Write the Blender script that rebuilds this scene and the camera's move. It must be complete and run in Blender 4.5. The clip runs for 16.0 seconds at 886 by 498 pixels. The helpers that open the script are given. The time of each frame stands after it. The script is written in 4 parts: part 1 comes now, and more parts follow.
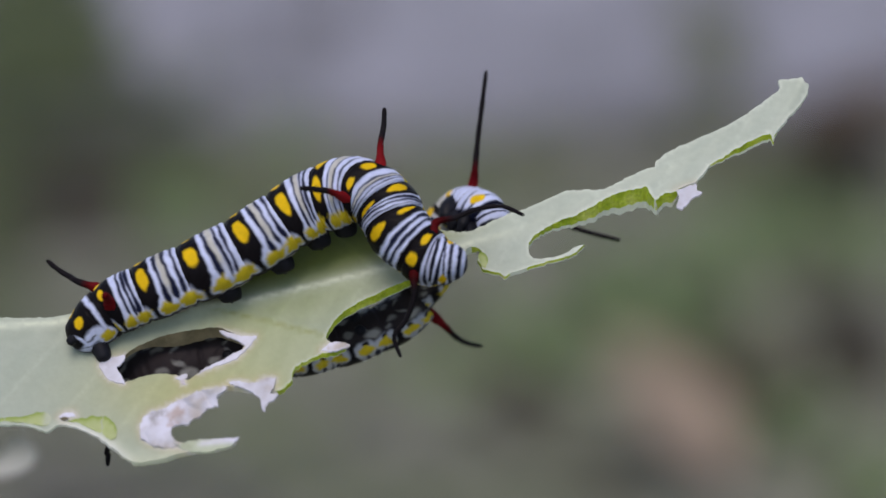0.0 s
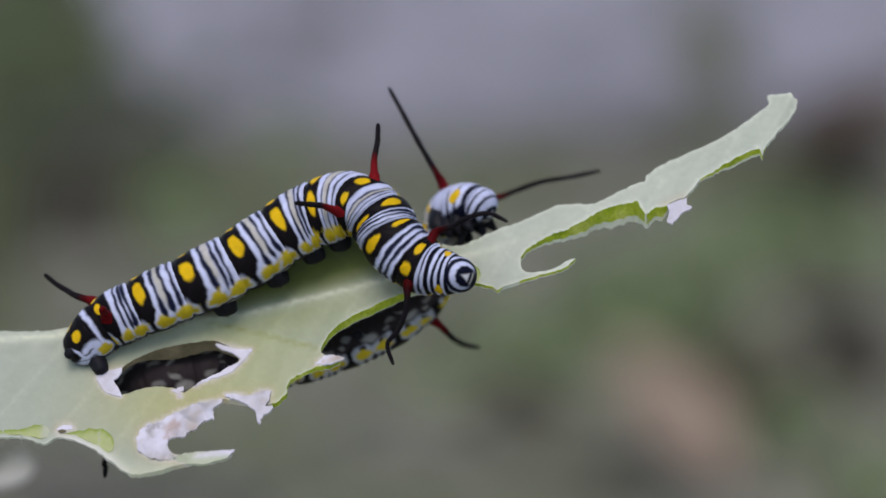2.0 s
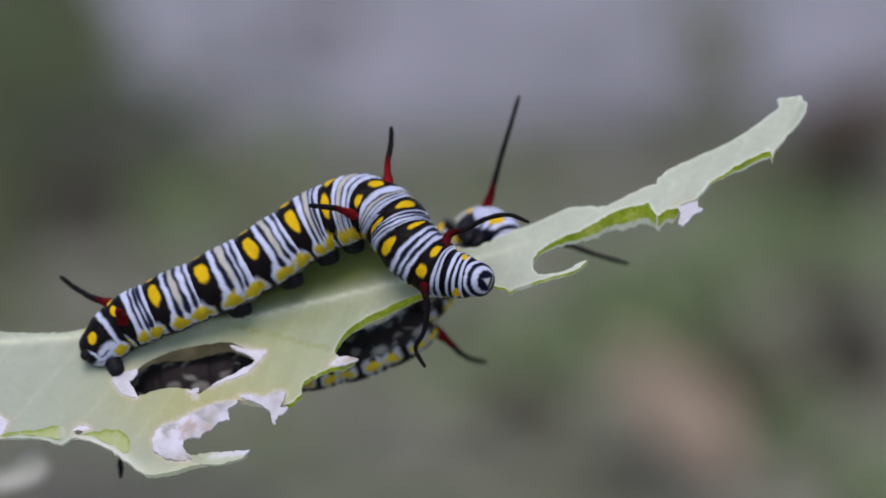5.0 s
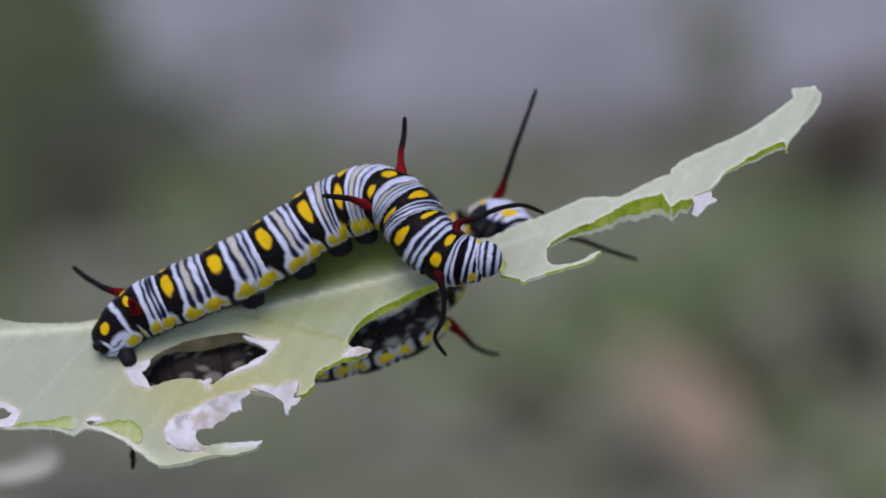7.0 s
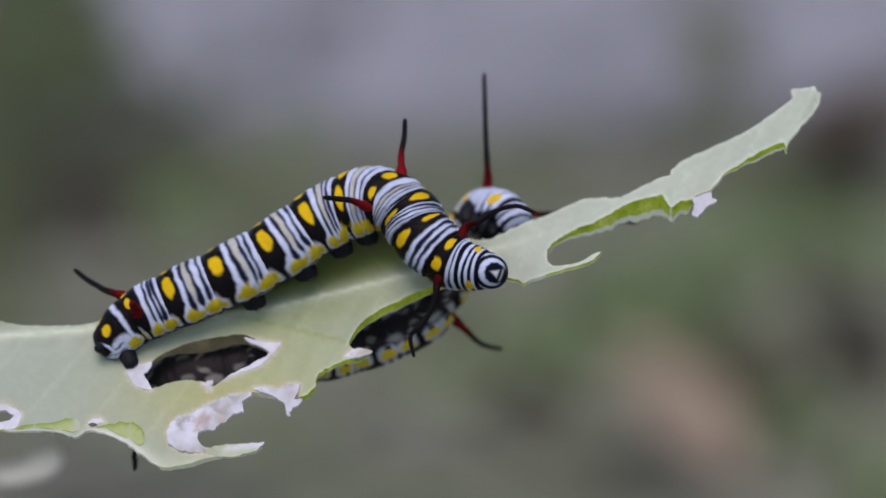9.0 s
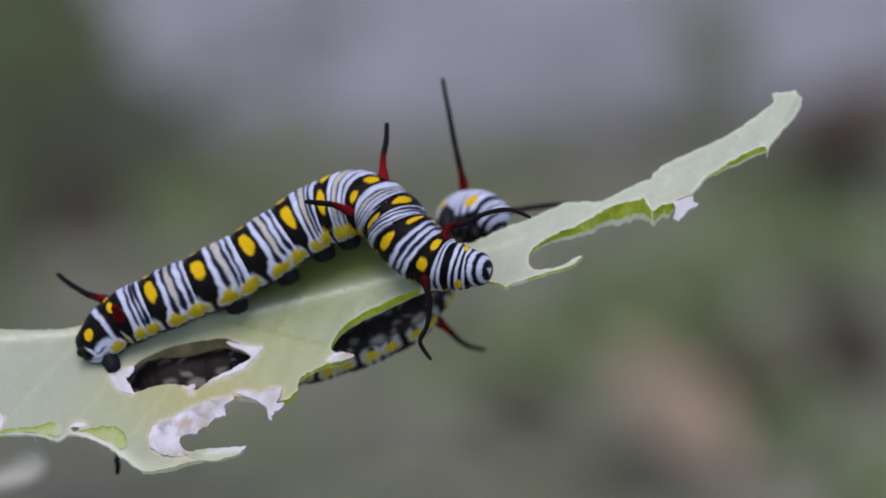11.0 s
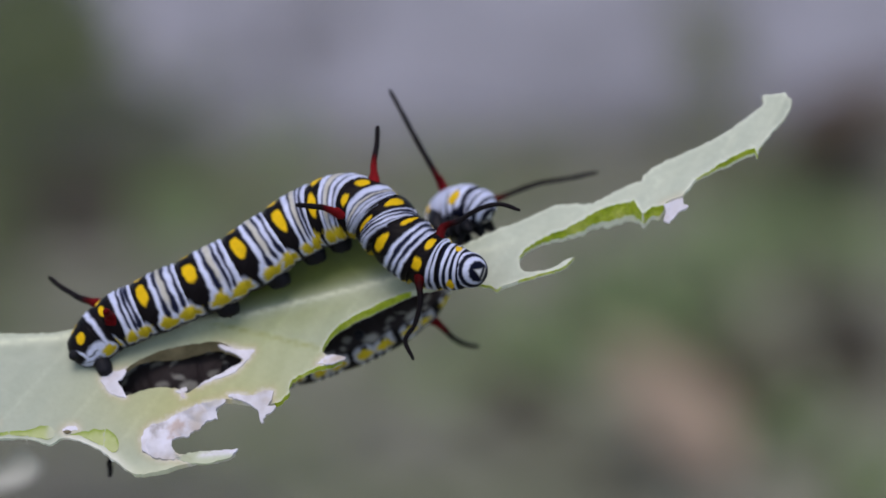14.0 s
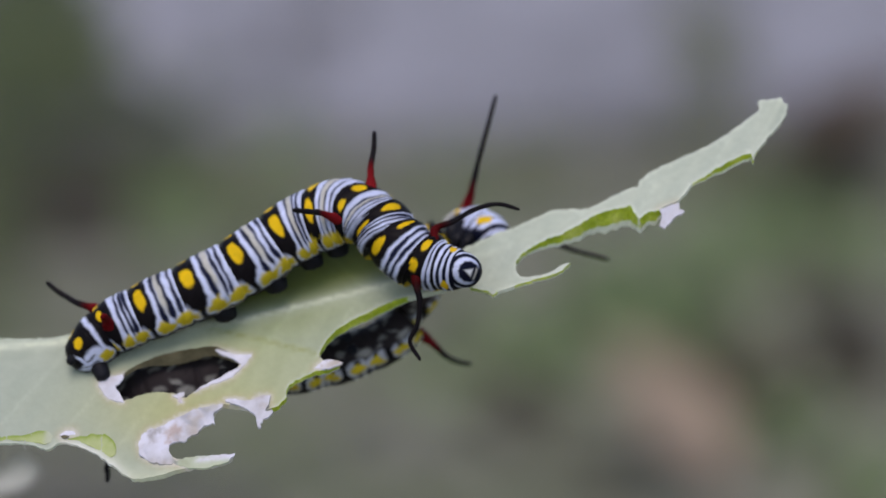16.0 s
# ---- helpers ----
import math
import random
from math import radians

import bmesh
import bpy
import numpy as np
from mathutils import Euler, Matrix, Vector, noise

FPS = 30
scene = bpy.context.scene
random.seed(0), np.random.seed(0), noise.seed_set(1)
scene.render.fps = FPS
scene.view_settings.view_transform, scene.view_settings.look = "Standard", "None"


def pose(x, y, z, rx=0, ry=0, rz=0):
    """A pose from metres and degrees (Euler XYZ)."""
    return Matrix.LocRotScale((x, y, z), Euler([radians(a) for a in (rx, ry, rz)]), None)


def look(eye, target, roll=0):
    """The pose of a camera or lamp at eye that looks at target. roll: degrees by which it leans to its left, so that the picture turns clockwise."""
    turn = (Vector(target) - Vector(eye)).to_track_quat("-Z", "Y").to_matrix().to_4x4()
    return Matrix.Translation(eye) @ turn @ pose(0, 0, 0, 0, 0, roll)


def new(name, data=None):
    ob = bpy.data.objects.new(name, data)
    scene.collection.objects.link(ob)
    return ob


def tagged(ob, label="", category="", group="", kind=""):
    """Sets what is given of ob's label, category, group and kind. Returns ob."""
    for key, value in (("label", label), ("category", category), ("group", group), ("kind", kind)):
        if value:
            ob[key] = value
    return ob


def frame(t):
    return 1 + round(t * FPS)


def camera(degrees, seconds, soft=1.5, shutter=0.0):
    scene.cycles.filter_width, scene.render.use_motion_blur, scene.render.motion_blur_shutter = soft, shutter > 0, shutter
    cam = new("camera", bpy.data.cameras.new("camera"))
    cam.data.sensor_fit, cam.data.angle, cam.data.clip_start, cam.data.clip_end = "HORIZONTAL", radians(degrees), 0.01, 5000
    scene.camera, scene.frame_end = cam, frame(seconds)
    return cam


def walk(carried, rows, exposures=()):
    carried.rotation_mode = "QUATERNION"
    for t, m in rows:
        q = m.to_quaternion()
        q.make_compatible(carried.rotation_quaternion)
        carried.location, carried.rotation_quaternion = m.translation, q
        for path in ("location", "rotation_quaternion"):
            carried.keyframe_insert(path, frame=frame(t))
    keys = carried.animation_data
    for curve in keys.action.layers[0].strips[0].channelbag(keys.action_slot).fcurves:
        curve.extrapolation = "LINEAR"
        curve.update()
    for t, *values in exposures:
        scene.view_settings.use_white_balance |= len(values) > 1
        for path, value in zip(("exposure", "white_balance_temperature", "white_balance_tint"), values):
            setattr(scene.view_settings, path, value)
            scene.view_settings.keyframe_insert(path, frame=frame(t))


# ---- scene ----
# The place: a chewed leaf tip over open ground, with two striped larvae feeding on it.
MM = 0.001
REACH = 0.246            # eye to the leaf
EYE = Vector((0.0, 0.0, 0.60))
AIM = Vector((0.0, math.cos(radians(15)), -math.sin(radians(15))))

cam = camera(18.0, 16.0, soft=1.7)
VIEW = look(EYE, EYE + AIM)
# the camera is held in the hand: seconds, then how far it drifts to the left, back and down (millimetres) and leans to its left (degrees)
DRIFT = [
    (0.0, -0.23, -1.68, 0.66, 0.05), (0.5, 0.19, -1.48, 0.65, 0.08), (1.0, 0.38, -0.83, 0.45, 0.06), (1.5, -0.00, 0.00, -0.00, 0.00), (2.0, -0.83, 1.18, -0.56, -0.02),
    (2.5, -1.03, 2.47, -1.01, -0.05), (3.0, -0.49, 3.56, -1.18, -0.10), (3.5, -0.21, 3.89, -1.67, -0.03), (4.0, -0.17, 3.67, -2.20, -0.06), (4.5, 0.12, 3.23, -1.43, -0.06),
    (4.7, 0.25, 3.23, -0.94, -0.06), (6.8, 0.49, 2.55, -0.42, -0.01), (7.0, 1.49, 2.55, 0.10, -0.01), (7.5, 2.10, 1.95, 0.48, 0.04), (8.0, 2.45, 1.94, 0.51, 0.02),
    (8.5, 2.41, 2.19, 0.37, -0.12), (9.0, 1.54, 3.08, -0.02, -0.19), (9.5, 1.97, 3.33, -0.25, -0.22), (10.0, 0.92, 2.98, -0.51, -0.17), (10.2, 0.31, 2.98, -0.51, -0.17),
    (12.3, -0.35, 4.48, -0.10, -0.32), (12.5, -0.72, 4.48, -0.52, -0.32), (13.0, -1.77, 3.94, -1.13, -0.35), (13.5, -1.14, 3.26, -0.86, -0.31), (14.0, -0.87, 4.05, -0.59, -0.41),
    (14.5, -0.89, 3.96, -0.64, -0.42), (15.0, -0.09, 4.08, -0.53, -0.31), (15.5, -0.65, 4.69, -0.84, -0.33), (16.0, -1.17, 4.67, -1.04, -0.43),
]
TURN = 0.15              # share of the drift across the view that comes from turning, the rest from moving


def held(x, y, z, a):
    swing = TURN * MM / REACH
    return VIEW @ pose((TURN - 1) * x * MM, (TURN - 1) * z * MM, y * MM) @ pose(0, 0, 0, math.degrees(-z * swing), math.degrees(x * swing), a)


walk(cam, [(t, held(*d)) for t, *d in DRIFT],
     exposures=[(t, e - 0.03, 6880, 15.2) for t, e in ((0.0, 0.51), (1.5, 0.50), (2.5, 0.58), (4.0, 0.60), (5.5, 0.56), (7.0, 0.53), (9.0, 0.52), (12.5, 0.55), (14.0, 0.57), (16.0, 0.56))])
cam.data.dof.use_dof = True
cam.data.dof.focus_distance = REACH - 0.003
cam.data.dof.aperture_fstop = 12.8

# The leaf at rest: x across, y away from the eye, z upwards across the line of sight; built in millimetres.
REST = Matrix.Translation(EYE + AIM * REACH) @ pose(0, 0, 0, -15, 0, 0)

# ---- light: an overcast sky ----
world = bpy.data.worlds.new("overcast_sky")
scene.world = world
world.use_nodes = True
wn = world.node_tree.nodes
sky = wn.new("ShaderNodeTexSky")
sky.sky_type, sky.sun_disc = "NISHITA", False
sky.sun_elevation, sky.sun_rotation = radians(58), radians(200)
wn["Background"].inputs["Strength"].default_value = 0.10
world.node_tree.links.new(sky.outputs[0], wn["Background"].inputs["Color"])
sun = new("sun", bpy.data.lights.new("sun", "SUN"))
sun.data.energy, sun.data.angle, sun.data.color = 1.2, radians(40), (1.0, 0.96, 0.9)
sun.matrix_world = look((-0.2, -0.9, 2.2), (0, 0, 0))


# ---- materials ----
class Mat:
    """A node material with a few shorthands."""

    def __init__(self, name, rough=0.5, spec=0.5):
        self.m = bpy.data.materials.new(name)
        self.m.use_nodes = True
        self.t = self.m.node_tree
        self.p = self.t.nodes["Principled BSDF"]
        self.p.inputs["Roughness"].default_value = rough
        self.p.inputs["Specular IOR Level"].default_value = spec

    def node(self, kind, **sets):
        n = self.t.nodes.new(kind)
        for k, v in sets.items():
            n.inputs[k].default_value = v
        return n

    def link(self, a, b):
        self.t.links.new(a, b)

    def noise(self, scale, detail=4.0, rough=0.55, vec=None):
        n = self.node("ShaderNodeTexNoise", Scale=scale, Detail=detail, Roughness=rough)
        if vec is None:
            c = self.node("ShaderNodeTexCoord")
            vec = c.outputs["Object"]
        self.link(vec, n.inputs["Vector"])
        return n.outputs["Fac"]

    def ramp(self, fac, stops):
        r = self.node("ShaderNodeValToRGB")
        e = r.color_ramp.elements
        while len(e) < len(stops):
            e.new(0.5)
        for el, (pos, col) in zip(e, stops):
            el.position, el.color = pos, col
        self.link(fac, r.inputs[0])
        return r.outputs[0]

    def mix(self, fac, a, b, mode="MIX"):
        n = self.node("ShaderNodeMix")
        n.data_type, n.blend_type = "RGBA", mode
        for src, sock in ((fac, n.inputs[0]), (a, n.inputs[6]), (b, n.inputs[7])):
            if isinstance(src, (float, int, tuple)):
                sock.default_value = src
            else:
                self.link(src, sock)
        return n.outputs[2]

    def colour(self, c):
        self.link(c, self.p.inputs["Base Color"])

    def bump(self, height, dist, strength=0.5):
        n = self.node("ShaderNodeBump", Strength=strength, Distance=dist)
        self.link(height, n.inputs["Height"])
        self.link(n.outputs[0], self.p.inputs["Normal"])


def attribute_skin(name, rough, bump_scale, dist, sheen=0.0):
    m = Mat(name, rough, 0.05)
    a = m.node("ShaderNodeAttribute")
    a.attribute_name = "Col"
    n1 = m.noise(900, 3)
    n2 = m.noise(160, 3)
    dirt = m.ramp(n1, [(0.3, (0.80, 0.80, 0.82, 1)), (0.7, (1, 1, 1, 1))])
    soil = m.ramp(n2, [(0.35, (0.86, 0.86, 0.86, 1)), (0.65, (1, 1, 1, 1))])
    m.colour(m.mix(1.0, m.mix(1.0, a.outputs["Color"], dirt, "MULTIPLY"), soil, "MULTIPLY"))
    m.bump(m.noise(bump_scale, 4, 0.6), dist, 0.6)
    m.p.inputs["Sheen Weight"].default_value = sheen
    return m.m


def plain_noise(name, stops, scale, rough, dist=0.0, spec=0.4, detail=5, translucent=0.0):
    m = Mat(name, rough, spec)
    f = m.noise(scale, detail)
    m.colour(m.ramp(f, stops))
    if dist:
        m.bump(m.noise(scale * 3.1, 4), dist)
    if translucent:
        m.p.inputs["Transmission Weight"].default_value = 0.0
        m.p.inputs["Subsurface Weight"].default_value = translucent
        m.p.inputs["Subsurface Radius"].default_value = (0.0006, 0.0008, 0.0003)
        m.p.inputs["Subsurface Scale"].default_value = 1.0
    return m.m


SKIN = attribute_skin("larva_skin", 0.42, 1400, 0.00005, 0.0)
HORN = attribute_skin("tentacle_skin", 0.6, 2600, 0.00008, 0.0)
LEG = plain_noise("leg_skin", [(0.3, (0.004, 0.004, 0.006, 1)), (0.7, (0.014, 0.014, 0.020, 1))], 500, 0.5, 0.00005, 0.15)


def leaf_material():
    m = Mat("leaf_surface", 0.5, 0.35)
    a = m.node("ShaderNodeAttribute")
    a.attribute_name = "Col"
    n = m.ramp(m.noise(60, 4), [(0.3, (0.95, 0.96, 0.93, 1)), (0.7, (1.02, 1.02, 1.02, 1))])
    f = m.ramp(m.noise(1500, 3), [(0.3, (0.95, 0.95, 0.95, 1)), (0.7, (1.03, 1.03, 1.03, 1))])
    m.colour(m.mix(1.0, m.mix(1.0, a.outputs["Color"], n, "MULTIPLY"), f, "MULTIPLY"))
    m.bump(m.noise(900, 4), 0.00004, 0.4)
    return m.m


LEAF = leaf_material()


def flesh_material(name, a, b, c):
    m = Mat(name, 0.35, 0.5)
    big = m.ramp(m.noise(500, 4), [(0.3, a + (1,)), (0.5, b + (1,)), (0.72, c + (1,))])
    fine = m.ramp(m.noise(3500, 3), [(0.35, (0.85, 0.88, 0.8, 1)), (0.65, (1.15, 1.15, 1.1, 1))])
    m.colour(m.mix(1.0, big, fine, "MULTIPLY"))
    m.bump(m.noise(2600, 5, 0.65), 0.0003, 0.9)
    return m.m


FLESH = flesh_material("leaf_flesh", (0.29, 0.42, 0.012), (0.47, 0.59, 0.03), (0.69, 0.75, 0.18))


def paper_material():
    m = Mat("dried_tissue", 0.55, 0.45)
    big = m.ramp(m.noise(210, 3), [(0.30, (0.44, 0.39, 0.36, 1)), (0.40, (0.54, 0.53, 0.59, 1)), (0.55, (0.66, 0.655, 0.76, 1))])
    fine = m.ramp(m.noise(1900, 4), [(0.30, (0.92, 0.90, 0.89, 1)), (0.5, (1, 1, 1, 1))])
    a = m.node("ShaderNodeAttribute")
    a.attribute_name = "Col"
    m.colour(m.mix(1.0, m.mix(1.0, big, fine, "MULTIPLY"), a.outputs["Color"], "MULTIPLY"))
    m.bump(m.noise(170, 3, 0.45), 0.0004, 0.3)
    return m.m


PAPER = paper_material()
BROWN = plain_noise("browned_rim", [(0.3, (0.10, 0.085, 0.045, 1)), (0.7, (0.24, 0.20, 0.12, 1))], 600, 0.7, 0.0001)
PALE = plain_noise("pale_leaf", [(0.3, (0.33, 0.34, 0.30, 1)), (0.7, (0.46, 0.46, 0.43, 1))], 120, 0.6, 0.0002)


# ---- mesh helpers ----
def mesh_object(name, verts, faces, materials, parent=None, colours=None, slots=None, smooth=True, label=""):
    me = bpy.data.meshes.new(name)
    me.from_pydata([tuple(v) for v in verts], [], faces)
    for m in materials:
        me.materials.append(m)
    if slots is not None:
        me.polygons.foreach_set("material_index", np.asarray(slots, dtype=np.int32))
    if colours is not None:
        at = me.color_attributes.new("Col", "FLOAT_COLOR", "POINT")
        at.data.foreach_set("color", np.asarray(colours, dtype=np.float32).ravel())
    if smooth:
        me.polygons.foreach_set("use_smooth", np.ones(len(me.polygons), dtype=bool))
    me.update()
    ob = new(name, me)
    if parent is not None:
        ob.parent = parent
    return tagged(ob, label) if label else ob


def spline(points, s):
    """Catmull-Rom through points (any width) at the index parameters s; goes on straight past the ends."""
    p = np.asarray(points, float)
    p = np.vstack([2 * p[0] - p[1], p, 2 * p[-1] - p[-2]])
    s = np.asarray(s, float)
    i = np.clip(np.floor(s).astype(int), 0, len(p) - 4)
    u = (s - i)[:, None]
    a, b, c, d = p[i], p[i + 1], p[i + 2], p[i + 3]
    return 0.5 * (2 * b + (c - a) * u + (2 * a - 5 * b + 4 * c - d) * u ** 2 + (3 * b - a - 3 * c + d) * u ** 3)


def unit(v):
    return v / np.maximum(np.linalg.norm(v, axis=-1, keepdims=True), 1e-9)


def grid_faces(rows, cols, wrap=True):
    faces = []
    for i in range(rows - 1):
        for j in range(cols if wrap else cols - 1):
            k = (j + 1) % cols
            faces.append((i * cols + j, i * cols + k, (i + 1) * cols + k, (i + 1) * cols + j))
    return faces


def step01(x, w=0.02):
    return np.clip(np.asarray(x) / w * 0.5 + 0.5, 0, 1)


def wobble(x, y, seed, amp):
    """Smooth uneven drift for hand-drawn looking edges."""
    return amp * (np.sin(x * 5.1 + seed * 1.7 + 2 * np.sin(y * 3.3 + seed)) + 0.6 * np.sin(y * 7.7 + seed * 2.9 + x * 9.0)
                  + 0.35 * np.sin(y * 17.0 - x * 13.0 + seed * 5.3)) / 1.6


# ---- the larvae ----
BLACK = np.array((0.0085, 0.007, 0.0085))
NAVY = np.array((0.011, 0.014, 0.038))
WHITE = np.array((0.655, 0.71, 0.945))
# white of the lower larva, with the shade under the leaf mixed in
SHADED_WHITE = np.array((0.50, 0.52, 0.58))
CREAM = np.array((0.56, 0.545, 0.50))
YELLOW = np.array((0.84, 0.53, 0.012))
LEMON = np.array((0.70, 0.53, 0.03))
RED = np.array((0.245, 0.010, 0.014))


def paint(col, mask, colour):
    return col * (1 - mask[..., None]) + colour * mask[..., None]


def skin_pattern(kind, u, th, seed, blot, arch=False):
    """Colour of a body ring: u runs from its rear to its front, th from -180 to 180 degrees round from the back."""
    side = np.abs(th)
    un = u + wobble(u, th / 40, seed, 0.012)
    sn = side + wobble(u * 2, th / 60, seed + 3, 4.0)
    col = np.broadcast_to(NAVY * 0.6 if kind == "collar" else BLACK, u.shape + (3,)).copy()
    # striped kinds: start and end of the pale zone, dark lines across it (place, half width, where they end), the tan part, the spot
    zones = {
        "ring": (0.405, 1.0, ((0.545, 0.036, 94), (0.725, 0.034, 102), (0.862, 0.036, 92)), (0.57, 0.70), (0.20, 33, 0.125, 23)),
        "horned": (0.440, 1.0, ((0.640, 0.034, 94), (0.755, 0.028, 102), (0.872, 0.034, 92)), (0.66, 0.74), (0.24, 24, 0.115, 12)),
        "rump": (0.440, 1.0, ((0.620, 0.040, 94), (0.750, 0.034, 102), (0.872, 0.040, 92)), (0, 0), (0.13, 21, 0.095, 14)),
        "front": (0.500, 0.97, ((0.620, 0.036, 98), (0.745, 0.039, 96), (0.860, 0.032, 92)), (0, 0), (0.27, 36, 0.128, 22)),
        "broad": (0.450, 0.890, ((0.580, 0.047, 98), (0.745, 0.052, 94)), (0, 0), (0.20, 36, 0.090, 22)),
        "shoulder": (0.560, 0.880, ((0.720, 0.050, 90),), (0, 0), (0.185, 26, 0.165, 17))}
    stripes = []
    if kind in zones:
        lo, hi, lines, tan, spot = zones[kind]
        flare = np.clip((sn - 78) / 24, 0, 1)
        lobes = np.abs(np.sin((un - 0.27) * np.pi / 0.43)) ** 0.6
        low = 127 - 8 * (1 - lobes) if blot > 0.9 else 131 - 9 * (1 - lobes)
        zone = step01(un - lo + 0.14 * flare, 0.02) * step01(hi - un, 0.02) * step01(low - sn, 4)
        spill = step01(0.15 * flare - un, 0.03) * step01(low - sn, 4) * step01(sn - 88, 8)
        # the lower larva's bands carry the leaf's shade in their colour
        col = paint(col, np.maximum(zone, spill), WHITE if blot > 0.9 else SHADED_WHITE)
        shade = step01(un - tan[0], 0.02) * step01(tan[1] - un, 0.02) * step01(78 - sn, 16) * zone
        col = paint(col, shade * (tan[1] > 0), CREAM)
        for k, (c, w, end) in enumerate(lines):
            c = c + 0.014 * math.sin(seed * 7.3 + k * 2.1) + 0.016 * np.sin(np.radians(th) * 2 + seed + k)
            end = end + 6 * math.sin(seed * 5.1 + k * 3.3)
            w = w * (1 + 0.20 * math.sin(seed * 3.9 + k * 4.7)) * (1 + 0.25 * np.sin(th / 14 + seed * 2 + k))
            w = w * (0.62 if arch else 1) * (1 + 0.45 * np.clip((sn - 55) / 30, 0, 1)) * np.clip((end - sn) / 13, -1, 1)
            col = paint(col, step01(w - np.abs(un - c), 0.020), NAVY)
    elif kind == "pale":
        stripes = [(0.05, 0.16, CREAM), (0.40, 0.22, WHITE), (0.74, 0.10, WHITE), (0.95, 0.08, WHITE)]
        spot = (0.34, 30, 0.12, 22)
    elif kind == "collar":
        wide = 1.0 if blot > 0.9 else 1.9
        stripes = [(0.15, 0.088 * wide, WHITE), (0.47, 0.068 * wide, WHITE), (0.80, 0.068 * wide, WHITE)]
        spot = (0.60, 62, 0.20, 17)
    else:
        stripes = [(0.84, 0.050, WHITE)]
        spot = (0.49, 29, 0.105, 17)
    end = 92 if kind != "tail" else 112
    for k, (c, w, tone) in enumerate(stripes):
        c, w = c + 0.014 * math.sin(seed * 7.3 + k * 2.1), w * (1 + 0.16 * math.sin(seed * 3.9 + k * 4.7))
        fork = 0.02 * np.sin(np.radians(th) * 2 + seed + k)
        m = step01(w * (1 - 0.25 * np.clip((side - 60) / 40, 0, 1)) - np.abs(un - c - fork), 0.022)
        col = paint(col, m * step01(end + (k % 2) * 6 - sn, 6), tone)
    # two lemon blots a ring low on the flank
    if kind != "collar":
        for k, (c, w) in enumerate(((0.505, 0.19), (0.915, 0.20), (-0.085, 0.20)) if kind != "tail" else ()):
            drift = wobble(u * 3 + k, th / 22, seed + 9, 0.05)
            if kind not in zones:
                r = np.sqrt(((un - c) / (w * 1.45)) ** 2 + ((sn - 108) / (19 * blot)) ** 2)
                col = paint(col, step01(1.0 - r, 0.14), WHITE)
            if blot < 0.9:
                r = np.sqrt(((un - c - 0.02) / 0.075) ** 2 + ((sn - 122) / 6) ** 2)
                col = paint(col, step01(1.0 - r, 0.25), BLACK)
                w = 0.175
            r = np.sqrt(((un - c + drift) / (w * (1.12 if arch else 1))) ** 2 + ((sn - (98 if arch else 107) - 14 * drift) / (19 if arch else 16 if blot > 0.9 else 11.5)) ** 2)
            col = paint(col, step01(1.0 - r, 0.20), LEMON)
    if kind == "tail":
        # pale, streaked claspers, a thin bar behind the spot, and a white edge to the blot
        r = np.sqrt(((un - 0.44 + (sn - 92) * 0.004) / 0.38) ** 2 + ((sn - 92) / 27) ** 2)
        streak = step01(np.abs(sn - 82 - 30 * (un - 0.4)) - 2.2, 2) * step01(np.abs(sn - 97 - 26 * (un - 0.4)) - 2.0, 2)
        col = paint(col, step01(1.0 - r, 0.16) * streak, WHITE)
        r = np.sqrt(((un - 0.24) / 0.035) ** 2 + ((sn - 66) / 26) ** 2)
        col = paint(col, step01(1.0 - r, 0.2), WHITE)
        r = np.sqrt(((un - 0.73) / 0.22) ** 2 + ((sn - 101) / 21) ** 2)
        col = paint(col, step01(1.0 - r, 0.14), WHITE)
        r = np.sqrt(((un - 0.74 - wobble(u * 3, th / 22, seed + 9, 0.04)) / 0.155) ** 2 + ((sn - 103) / 15) ** 2)
        col = paint(col, step01(1.0 - r, 0.16), LEMON)
    # the round spots beside the back
    c, a, w, h = spot if kind != "broad" or blot > 0.9 else (0.80, 36, 0.15, 24)
    r = np.sqrt(((un - c) / w) ** 2 + ((sn - a) / h) ** 2)
    col = paint(col, step01(1.0 - r, 0.12), YELLOW)
    # underside: brownish black with pale freckles
    edge = 80 if kind == "pale" else 128 if blot > 0.9 else 132
    col = paint(col, step01(sn - edge, 6), np.array((0.022, 0.013, 0.014)) if blot > 0.9 else np.array((0.036, 0.028, 0.029)))
    r = np.sqrt(((un - 0.72) / 0.17) ** 2 + ((sn - 141) / 10) ** 2)
    col = paint(col, step01(1.0 - r, 0.3) * 0.75, CREAM * 0.8)
    r = np.sqrt(((un - 0.25) / 0.12) ** 2 + ((sn - 158) / 7) ** 2)
    col = paint(col, step01(1.0 - r, 0.3) * 0.6, CREAM * 0.6)
    if blot < 0.9:
        r = np.sqrt(((un - 0.10) / 0.07) ** 2 + ((sn - 143) / 6) ** 2)
        col = paint(col, step01(1.0 - r, 0.4) * 0.6, CREAM * 0.7)
        r = np.sqrt(((un - 0.55 + 0.01 * (sn - 165)) / 0.05) ** 2 + ((sn - 163) / 9) ** 2)
        col = paint(col, step01(1.0 - r, 0.4) * 0.6, CREAM * 0.7)
    return col


